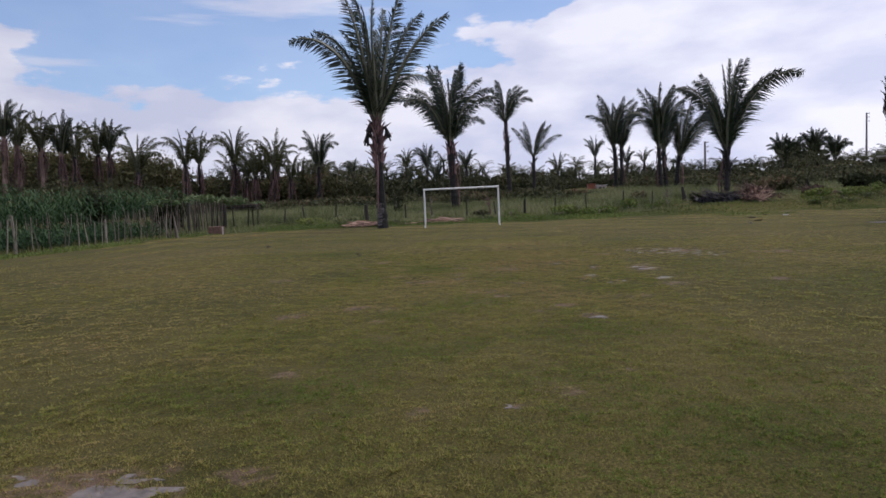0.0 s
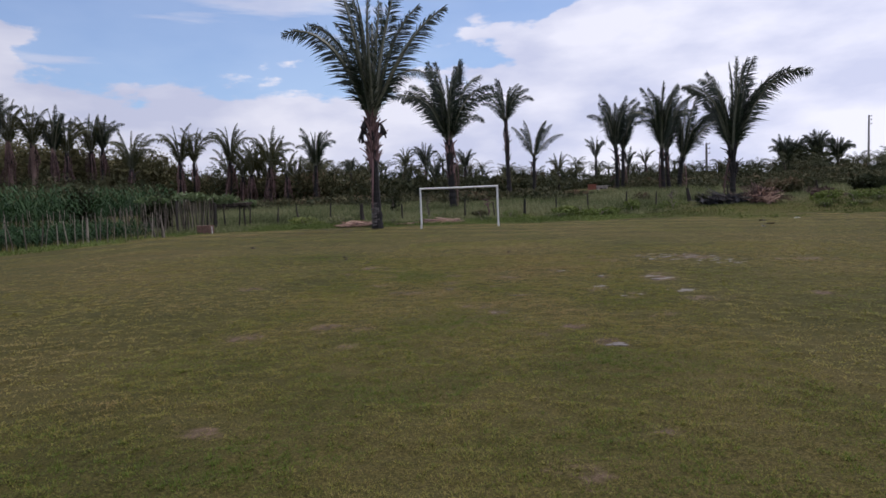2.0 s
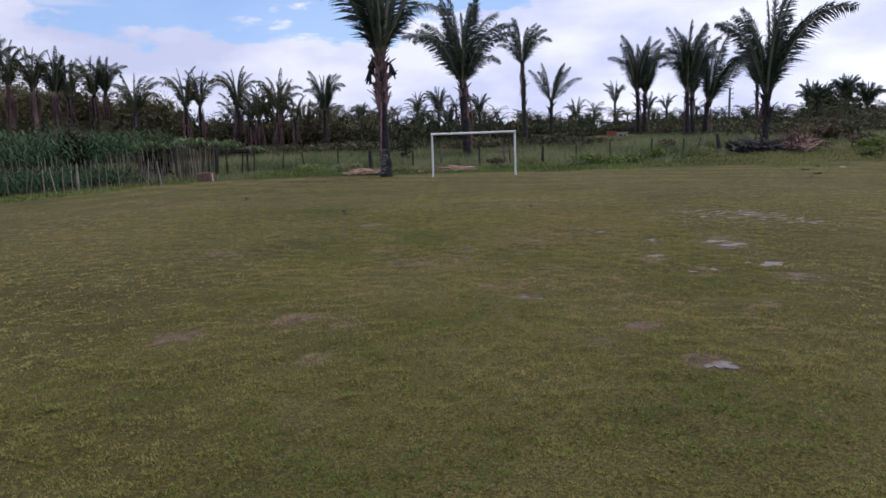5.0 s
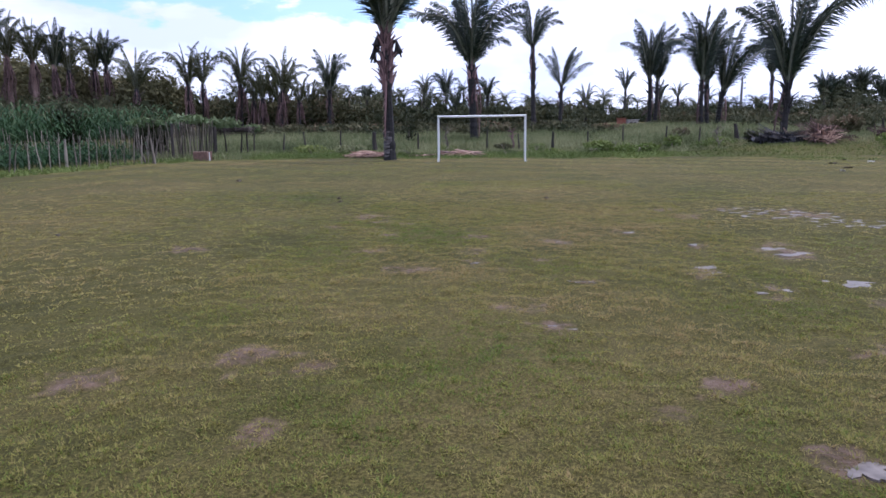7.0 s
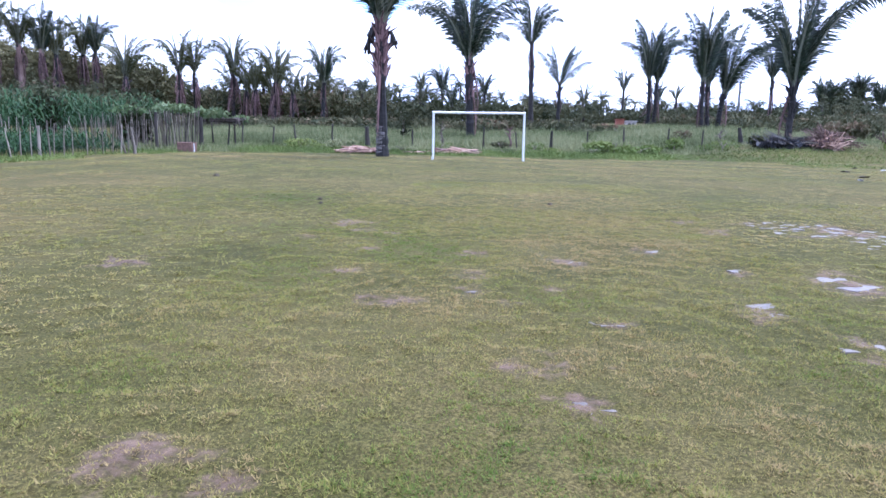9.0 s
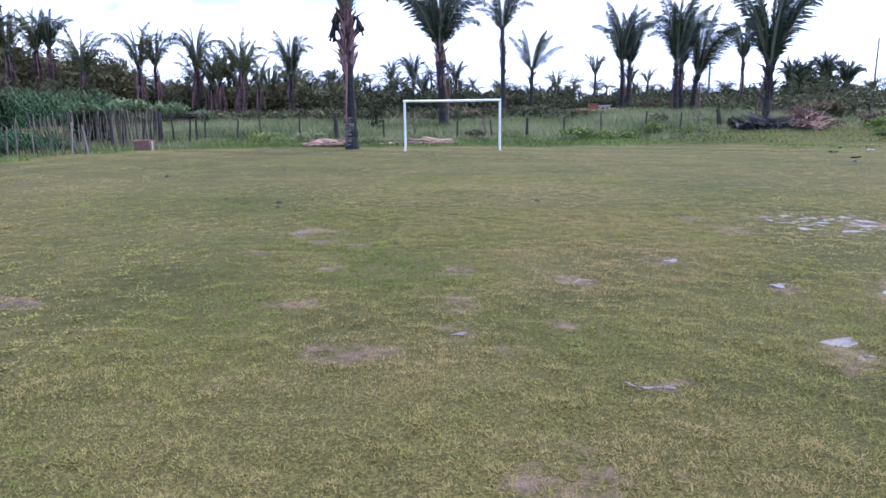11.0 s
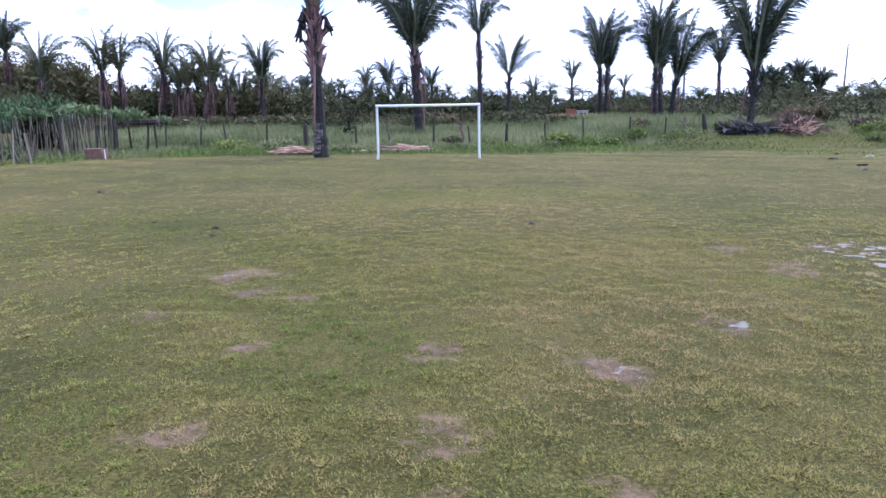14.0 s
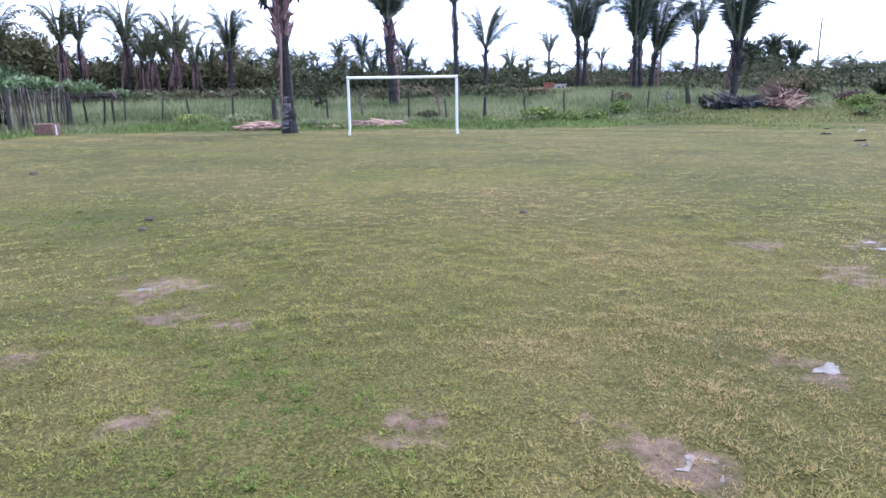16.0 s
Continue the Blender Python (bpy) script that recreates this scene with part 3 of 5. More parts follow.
BENDS = (15, 35, 60, 90, 125)
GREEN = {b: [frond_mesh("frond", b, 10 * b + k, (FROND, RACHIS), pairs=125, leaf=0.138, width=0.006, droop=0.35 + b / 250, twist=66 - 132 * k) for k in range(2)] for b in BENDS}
OLIVE = {b: [frond_mesh("frond", b, 11 * b + k, (FROND_OLIVE, RACHIS), pairs=80, droop=1.0, ragged=0.15, leaf=0.115, width=0.0085, twist=60 - 120 * k) for k in range(2)] for b in BENDS}
DRY = [frond_mesh("dead_frond", b, 900 + b, (FROND_DRY, BOOT), pairs=40, droop=0.9, ragged=0.3, leaf=0.12, width=0.012) for b in (20, 60, 90)]


def stubs(mat):
    return [tri_mesh("leaf_base", *tube([(0, 0, 0), (0.05, 0, 0.35), (0.14 + 0.04 * k, 0, 0.7), (0.24 + 0.16 * k, 0.03 * k, 0.95 + 0.04 * k)], [0.15, 0.10, 0.06, 0.02], 5, True, 0.3, k), mat) for k in range(4)]


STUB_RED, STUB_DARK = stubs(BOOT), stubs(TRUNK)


def pick(table, bend, rng):
    b = min(BENDS, key=lambda q: abs(q - bend))
    return table[b][rng.integers(len(table[b]))]


def palm(x, y, neck_x, neck_z, crown, reach, seed, trunk_r=0.24, kind="green", fronds=18, given=(), dead=3, boots=10, boot_zone=0.25, boot_len=0.9, lean=0.0, bare=False, red=False, label=""):
    """A palm: tapered ringed trunk, old leaf bases, feather leaves from the neck upwards, dead leaves hanging."""
    rng = np.random.default_rng(seed)
    z0 = ground_z(x, y)
    H, dx = neck_z - z0, neck_x - x
    t = thing("palm_tree", (x, y, z0 - 0.05), label or "tall palm with a dark trunk and upright feathery green fronds", "palm tree", "palms")
    n = 26
    s = np.linspace(0, 1, n)
    rad = trunk_r * (1 + 0.35 * np.exp(-s * 14) + 0.07 * np.sin(s * 70) + 0.05 * rng.uniform(-1, 1, n)) * (1 - 0.18 * s)
    P = np.stack([dx * s ** 1.3 + 0.05 * np.sin(s * 4 + seed), 0.04 * np.sin(s * 5 + seed), s * (H + 0.3)], 1)
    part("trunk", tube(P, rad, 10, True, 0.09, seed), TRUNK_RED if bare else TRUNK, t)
    top = Vector((dx, 0, H))

    def put(name, me, az, tilt, size, at=None, roll=0.0):
        ob = new(name, me)
        ob.parent = t
        m = Euler((0, 0, radians(az))).to_matrix() @ Euler((0, radians(tilt), 0)).to_matrix() @ Euler((0, 0, radians(roll))).to_matrix()
        ob.matrix_local = Matrix.LocRotScale(at or top, m.to_quaternion(), (size, size, size))
        return ob

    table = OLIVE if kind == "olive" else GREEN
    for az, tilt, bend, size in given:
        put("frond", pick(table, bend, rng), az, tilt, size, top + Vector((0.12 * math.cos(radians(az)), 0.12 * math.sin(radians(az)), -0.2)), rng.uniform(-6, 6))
    slope = math.degrees(math.atan2(reach, crown))
    for i in range(fronds):
        f = (i + 0.5) / fronds
        az = i * 137.5 + rng.uniform(-20, 20)
        tilt = 3 + f * slope * (0.5 if kind == "olive" else 0.4) + rng.uniform(-3, 5)
        bend = 15 + f ** (1.0 if kind == "olive" else 1.2) * (58 + slope * (2.0 if kind == "olive" else 1.4)) + rng.uniform(-15, 40)
        size = crown * rng.uniform(0.86, 1.06) * (1.0 - 0.08 * f)
        tilt_l = tilt + lean * math.cos(radians(az))
        put("frond", pick(table, bend, rng), az, max(tilt_l, 1), size, top + Vector((0.1 * math.cos(radians(az)), 0.1 * math.sin(radians(az)), -0.25 * rng.uniform(0, 1))), rng.uniform(-12, 12))
    for i in range(dead):
        az = rng.uniform(0, 360)
        put("dead_frond", DRY[rng.integers(3)], az, rng.uniform(158 if kind == "olive" else 168, 179), crown * rng.uniform(0.22, 0.7), top + Vector((trunk_r * math.cos(radians(az)), trunk_r * math.sin(radians(az)), -0.1 - rng.uniform(0, 0.4) * crown)))
    for i in range(boots):
        az, f = i * 137.5 + rng.uniform(-15, 15), rng.uniform(0, 1)
        zz = H * (1 - boot_zone * f)
        at0 = Vector((dx * (zz / H) ** 1.3 + 0.8 * trunk_r * math.cos(radians(az)), 0.8 * trunk_r * math.sin(radians(az)), zz - 0.4))
        put("leaf_base", (STUB_RED if red else STUB_DARK)[rng.integers(4)], az, rng.uniform(-6, 8) + 16 * (rng.uniform() < 0.12), boot_len * rng.uniform(0.6, 1.25), at0)
    return t


BIG = [(180, 21, 90, 8.6), (158, 19, 60, 8.2), (195, 7, 15, 8.1), (178, 3, 15, 8.1), (352, 9, 15, 8.0), (12, 15, 35, 7.7), (0, 27, 35, 8.2), (25, 26, 125, 5.6), (95, 12, 35, 7.2),
       (265, 12, 35, 7.2), (70, 6, 15, 7.6), (290, 7, 15, 7.4), (255, 20, 60, 6.4), (110, 22, 60, 6.6)]
big_palm = palm(-7.4, 42.7, -7.45, 7.35, 7.5, 5.3, 1, 0.29, given=BIG, fronds=0, dead=2, boots=90, boot_zone=0.42, boot_len=0.85, red=True, label="tall palm with red-brown leaf bases, pale-ringed trunk and great arching fronds")
for k, (bx, by, bz) in enumerate(((-0.75, -0.2, 5.75), (0.72, -0.1, 6.0), (-0.5, -0.35, 6.3))):   # dried flower stalks hanging under the crown
    rb = np.random.default_rng(700 + k)
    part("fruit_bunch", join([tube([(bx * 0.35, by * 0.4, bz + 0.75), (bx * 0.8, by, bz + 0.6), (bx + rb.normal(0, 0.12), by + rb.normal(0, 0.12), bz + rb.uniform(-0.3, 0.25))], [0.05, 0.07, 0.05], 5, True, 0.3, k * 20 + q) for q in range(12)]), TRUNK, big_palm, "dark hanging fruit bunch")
for k in range(9):   # old leaf scars, pale on the dark foot of the trunk
    part("trunk_ring", tube([(0, 0, -0.02), (0.01, 0, 0.0), (0, 0.01, 0.016), (0, 0, 0.03)], [0.29, 0.325 - 0.003 * k, 0.32 - 0.003 * k, 0.27], 14, False, 0.09, 300 + k), RING, big_palm, "pale leaf scar").location = (-0.004 * k, 0, 0.28 + 0.17 * k + 0.03 * math.sin(k * 2.3))
palm(-4.5, 66, -4.7, 7.8, 7.2, 4.8, 2, 0.33, given=[(180, 27, 90, 7.8), (192, 22, 60, 6.6), (0, 25, 90, 7.0), (350, 19, 90, 7.4), (10, 12, 60, 7.5), (180, 8, 15, 7.9), (160, 5, 35, 7.7), (340, 6, 15, 7.8), (20, 32, 125, 5.0), (200, 3, 15, 7.6), (165, 17, 60, 7.2), (15, 6, 15, 7.6), (280, 14, 60, 6.8), (80, 14, 60, 6.8)], fronds=5, dead=4, boots=26, boot_zone=0.5, red=True, label="tall palm with red-brown leaf bases and broad arching fronds")
palm(1.1, 102, 0.8, 13.6, 6.4, 4.5, 3, 0.34, given=[(0, 22, 125, 6.4), (350, 14, 90, 6.4), (10, 9, 60, 6.2), (185, 28, 90, 5.0), (190, 6, 15, 6.6), (170, 3, 15, 6.4)], fronds=5, dead=10, boots=14, boot_zone=0.5, label="tall thin palm with dead fronds hanging along its trunk")
palm(4.9, 102, 4.9, 8.2, 5.7, 4.0, 4, 0.26, given=[(0, 38, 60, 5.6), (10, 20, 35, 5.6), (180, 24, 35, 5.6), (175, 8, 15, 5.6), (340, 10, 35, 5.4)], fronds=3, dead=2, boots=6, label="young palm with a few spread fronds")
palm(20.2, 150, 20.3, 10.3, 5.0, 3.2, 5, 0.3, fronds=12, dead=2, boots=0)
palm(17.2, 102, 17.0, 8.8, 8.2, 2.7, 6, 0.27, fronds=10, dead=3, boots=6)
palm(18.3, 104, 18.5, 8.6, 8.0, 3.0, 7, 0.27, fronds=10, dead=3, boots=6)
palm(19.8, 84, 19.7, 7.3, 8.3, 3.3, 8, 0.25, fronds=10, dead=4, boots=8)
palm(20.7, 85, 20.5, 7.0, 8.0, 2.9, 9, 0.25, fronds=10, dead=3, boots=8)
palm(22.7, 88, 23.1, 6.3, 7.9, 3.2, 10, 0.3, fronds=10, dead=4, boots=8, lean=9, given=[(0, 32, 50, 7.4), (5, 24, 50, 7.6)])
palm(19.5, 58, 19.5, 5.2, 7.3, 3.2, 11, 0.23, fronds=2, dead=4, boots=26, boot_zone=0.6, given=[(180, 13, 90, 7.4), (170, 17, 60, 6.8), (90, 3, 15, 7.4), (0, 8, 15, 7.7), (350, 4, 15, 7.5), (0, 21, 90, 9.6), (5, 18, 60, 8.2), (265, 5, 15, 7.4), (100, 12, 60, 6.8), (190, 8, 35, 6.8), (270, 9, 35, 7.0), (20, 14, 60, 6.6)], label="stout palm with one long frond reaching out sideways")
palm(39.2, 120, 39.2, 10.5, 8.2, 3.2, 12, 0.26, fronds=10, dead=5, boots=6)
palm(33.5, 60, 33.4, 9.4, 2.6, 0.7, 13, 0.2, kind="olive", fronds=0, given=[(0, 9, 15, 2.3), (15, 16, 35, 1.9), (185, 6, 60, 1.3), (90, 6, 35, 1.7), (270, 8, 35, 1.8)], dead=18, boots=10, boot_zone=0.12, boot_len=0.8, label="bare palm trunk with a shrunken, drooping top")
palm(25.0, 36.0, 25.0, 5.6, 6.0, 4.0, 14, 0.27, fronds=7, dead=3, boots=14, given=[(180, 28, 90, 6.4), (195, 22, 60, 6.0)], label="palm with arching fronds standing beside the shelter")
for k, (px, py, pn, ph, pc, pr, tr) in enumerate([(-65.2, 80, -64.5, 13.2, 4.6, 4.4, 0.3), (-64.6, 82, -64.2, 12.2, 4.8, 4.4, 0.34), (-62.6, 84, -62.4, 12.0, 4.6, 4.2, 0.34), (-60.5, 85, -60.2, 11.2, 5.0, 4.2, 0.34),
                                                  (-59.3, 86, -59.0, 11.0, 4.6, 3.6, 0.3), (-58.6, 90, -58.2, 11.4, 5.0, 3.8, 0.3), (-56.8, 90, -56.4, 11.6, 4.3, 3.4, 0.3), (-51.2, 88, -51.0, 8.4, 5.0, 4.8, 0.32)]):
    palm(px, py, pn, ph - 0.7, pc * 1.25, pr * 1.25, 30 + k, tr, kind="olive" if k % 3 else "green", fronds=15, dead=24, boots=4, bare=k < 4, label="old palm with a ragged olive crown and dry fronds hanging")
for k, (px, py, pn, ph, pc, pr, tr) in enumerate([(-48.3, 96, -48.1, 9.6, 5.4, 5.0, 0.28), (-47.0, 98, -46.8, 9.8, 4.6, 4.6, 0.24), (-43.1, 102, -42.8, 10.0, 5.4, 3.9, 0.28), (-41.5, 103, -41.3, 7.6, 4.6, 3.4, 0.26),
                                                  (-38.9, 100, -38.7, 7.6, 4.6, 3.6, 0.28), (-35.1, 98, -34.8, 8.6, 5.0, 3.8, 0.26), (-36.6, 101, -36.5, 6.8, 4.4, 3.4, 0.24), (-32.5, 98, -32.3, 7.0, 3.6, 3.0, 0.24),
                                                  (-45.0, 106, -44.8, 7.2, 4.6, 3.6, 0.26), (-40.2, 107, -40.3, 8.2, 4.6, 3.6, 0.26), (-37.6, 106, -37.3, 8.6, 4.8, 3.6, 0.26), (-33.6, 107, -33.8, 6.4, 4.4, 3.4, 0.26), (-30.2, 105, -30.0, 6.6, 4.2, 3.2, 0.26)]):
    palm(px, py, pn, ph - 0.6, pc * 1.25, pr * 1.3, 50 + k, tr, kind="olive", fronds=12, dead=26, boots=4, label="ragged palm with an olive crown and a skirt of dry fronds")
palm(-28.0, 98, -27.8, 7.9, 6.0, 4.2, 61, 0.3, fronds=16, dead=8, boots=6, label="palm with a spread green crown and a skirt of dry fronds")
for k, (px, py, pn, ph, pc, pr) in enumerate([(-32.9, 140, -32.7, 8.7, 3.6, 3.2), (-22.6, 150, -22.4, 10.4, 4.6, 3.4), (-15.2, 130, -15.1, 8.8, 5.2, 3.9), (-18.5, 128, -18.4, 6.5, 4.6, 3.6), (-6.9, 120, -6.7, 7.8, 4.0, 3.4),
                                              (-25.0, 125, -25.0, 6.4, 4.4, 3.6), (-12.0, 118, -12.0, 5.8, 4.2, 3.2), (10.2, 125, 10.2, 6.4, 4.0, 2.4), (25.5, 140, 25.5, 8.0, 3.8, 3.2), (31, 150, 31, 8.6, 3.8, 3.0)]):
    palm(px, py, pn, ph, pc, pr, 70 + k, 0.26, kind="olive" if k % 2 else "green", fronds=13, dead=5, boots=0, label="palm standing at the edge of the woods")
for k, (px, py, ph, pc, pr) in enumerate([(74, 185, 9.0, 7.5, 7.0), (79, 190, 9.5, 7.0, 7.5), (84.5, 190, 10.6, 7.8, 7.5), (88, 186, 9.0, 7.0, 7.0)]):
    palm(px, py, px, ph, pc, pr, 90 + k, 0.3, fronds=30, dead=2, boots=0, label="broad dark-crowned palm in a dense clump")

# ---- leaves in bulk ----
def leaf_cloud(cx, cy, cz, rx, ry, rz, n, size, tone0, rng):
    """Small leaves over and inside an uneven lump."""
    d = rng.normal(size=(n, 3))
    d /= np.linalg.norm(d, axis=1)[:, None]
    k = rng.uniform(0.45, 1.0, n) ** 0.5 * (1 + 0.1 * np.sin(d[:, 0] * 5 + cx) + 0.09 * np.sin(d[:, 2] * 6 + cy))
    inner = np.arange(n) < (n // 5 if n > 200 else 0)
    k = np.where(inner, k * 0.68, k)
    C = d * k[:, None] * (rx, ry, rz) + (cx, cy, cz)
    a, b = rng.normal(size=(n, 3)), rng.normal(size=(n, 3))
    a /= np.linalg.norm(a, axis=1)[:, None]
    b = np.cross(a, b)
    b /= np.linalg.norm(b, axis=1)[:, None]
    s = (size * rng.uniform(0.5, 1.4, n) * np.where(inner, 2.8, 1))[:, None]
    V = np.stack([C - a * s, C + b * s * 0.45, C + a * s, C - b * s * 0.45], 1).reshape(-1, 3)
    i = np.arange(n)[:, None] * 4
    F = np.vstack([i + (0, 1, 2), i + (0, 2, 3)])
    # shading put into the tone: lighter at the top of each lump, darker below
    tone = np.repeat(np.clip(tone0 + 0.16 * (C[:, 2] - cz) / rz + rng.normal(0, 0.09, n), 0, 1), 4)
    return V, F, tone


def leaf_stuff(name, lumps, mat, label, category, seed, kind="stuff", place=None):
    rng = np.random.default_rng(seed)
    V, F, T, m = [], [], [], 0
    for lump in lumps:
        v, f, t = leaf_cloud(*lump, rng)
        V.append(v), F.append(f + m), T.append(t)
        m += len(v)
    ob = new(name, tri_mesh(name, np.vstack(V), np.vstack(F), mat, np.concatenate(T)))
    return tagged(ob, label, category, kind=kind)


def build_scrub():
    rng = np.random.default_rng(21)
    lumps = []

    def zone(count, x0, x1, y0, y1, h0, h1, w, tone, leaves=140, size=0.19):
        leaves, size = int(leaves * 0.8), size * 1.1
        for _ in range(count):
            x, y = rng.uniform(x0, x1), rng.uniform(y0, y1)
            h, r = rng.uniform(h0, h1), w * rng.uniform(0.7, 1.4)
            lumps.append((x, y, ground_z(x, y) + h * 0.45, r, r, h * 0.58, leaves, size, tone + rng.normal(0, 0.12)))

    zone(70, -84, -46, 76, 90, 3.0, 6.2, 2.8, 0.34, 420, 0.18)     # dense wood behind the maize
    zone(120, -64, -22, 104, 118, 3.0, 6.4, 2.8, 0.38, 320, 0.18)
    zone(140, -62, 8, 110, 136, 2.2, 4.8, 3.0, 0.34, 260, 0.2)
    zone(100, -4, 70, 120, 148, 1.4, 3.2, 3.2, 0.3, 300, 0.18)
    zone(12, 77, 87, 184, 192, 6.0, 10.0, 3.6, 0.22, 520, 0.28)
    zone(75, 20, 70, 70, 120, 0.8, 2.0, 2.6, 0.42, 300, 0.13)       # brush on the rise
    zone(90, -40, 10, 74, 86, 0.8, 1.7, 2.2, 0.44, 260, 0.13)      # low dull brush where the grass ends
    zone(18, 19, 28, 92, 102, 0.8, 1.6, 2.2, 0.44, 260, 0.14)
    zone(60, 27, 62, 64, 84, 0.8, 2.0, 2.3, 0.46, 300, 0.12)
    zone(26, 40, 80, 60, 90, 1.2, 2.8, 2.4, 0.45, 280, 0.16)
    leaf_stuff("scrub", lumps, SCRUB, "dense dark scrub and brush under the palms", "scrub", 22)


build_scrub()


def build_wood():
    """The dense wood behind the maize, highest to the west."""
    rng = np.random.default_rng(26)
    lumps = []
    for _ in range(210):
        x, y = rng.uniform(-112, -53), rng.uniform(90, 106)
        h, r = rng.uniform(8.4, 10.6) + 2.8 * ease((-60 - x * 96 / y) / 12) - 1.6 * ease((x + 56) / 6), rng.uniform(2.8, 4.6)
        lumps.append((x, y, ground_z(x, y) + h * 0.45, r, r, h * 0.55, 660, 0.2, 0.42 + rng.normal(0, 0.13)))
    for _ in range(40):   # dry undergrowth among the ragged palms
        x, y = rng.uniform(-52, -26), rng.uniform(104, 112)
        h, r = rng.uniform(3.6, 5.6), rng.uniform(2.0, 3.2)
        lumps.append((x, y, ground_z(x, y) + h * 0.45, r, r, h * 0.55, 380, 0.17, 0.45 + rng.normal(0, 0.1)))
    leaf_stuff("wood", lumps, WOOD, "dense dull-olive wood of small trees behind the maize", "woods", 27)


build_wood()


def build_far_woods():
    """Far palm forest: feathery crowns, stems and undergrowth, all one mesh."""
    rng = np.random.default_rng(31)
    V, F, T, m = [], [], [], 0

    def add(v, f, t):
        nonlocal m
        V.append(v), F.append(np.asarray(f) + m), T.append(t)
        m += len(v)

    for _ in range(420):
        x = rng.uniform(-190, 190)
        y = rng.uniform(146, 235)
        z0 = ground_z(x, y)
        H = rng.uniform(3.2, 6.9) + 1.6 * math.exp(-((x + 35) / 45) ** 2) - 1.9 * float(ease((x + 10) / 25))
        v, f = tube([(x, y, z0), (x, y, z0 + H)], [0.25, 0.2], 4, False)
        add(v, f, np.full(len(v), 0.35))
        tone0 = rng.uniform(0.2, 0.6)
        for k in range(13):
            az, tilt, L = rng.uniform(0, 6.283), rng.uniform(0.15, 1.25), rng.uniform(2.6, 4.2)
            seg = 6
            a = tilt + 1.3 * np.linspace(0, 1, seg + 1) ** 1.5
            r = np.concatenate([[0], np.cumsum(np.sin(a[1:]))]) * L / seg
            h = np.concatenate([[0], np.cumsum(np.cos(a[1:]))]) * L / seg
            c, s = math.cos(az), math.sin(az)
            mid = np.stack([x + c * r, y + s * r, z0 + H + h], 1)
            vs, fs, q = [], [], 0
            for j in range(seg):
                for side in (-1, 1):
                    for u in (0.0, 0.5):
                        p = mid[j] * (1 - u) + mid[j + 1] * u
                        w = 0.75 * (1 - 0.5 * j / seg)
                        e = p + np.array([-s * side * w + c * 0.3, c * side * w + s * 0.3, -0.38])
                        vs += [p, mid[j] * (0.62 - u * 0.6) + mid[j + 1] * (0.38 + u * 0.6), e]
                        fs.append((q, q + 1, q + 2))
                        q += 3
            add(np.array(vs), fs, np.full(len(vs), np.clip(tone0 + rng.normal(0, 0.08), 0, 1)))
    for _ in range(340):
        x, y = rng.uniform(-210, 210), rng.uniform(140, 225)
        h, r = rng.uniform(3.4, 7.0) - 1.6 * float(ease((x + 10) / 25)), rng.uniform(3.0, 5.6)
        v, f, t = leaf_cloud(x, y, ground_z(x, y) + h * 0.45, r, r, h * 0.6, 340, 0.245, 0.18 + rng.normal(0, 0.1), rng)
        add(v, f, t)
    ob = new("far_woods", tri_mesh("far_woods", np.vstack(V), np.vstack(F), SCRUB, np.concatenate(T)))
    tagged(ob, "distant dark-green belt of palm forest along the skyline", "woods", kind="stuff")


build_far_woods()


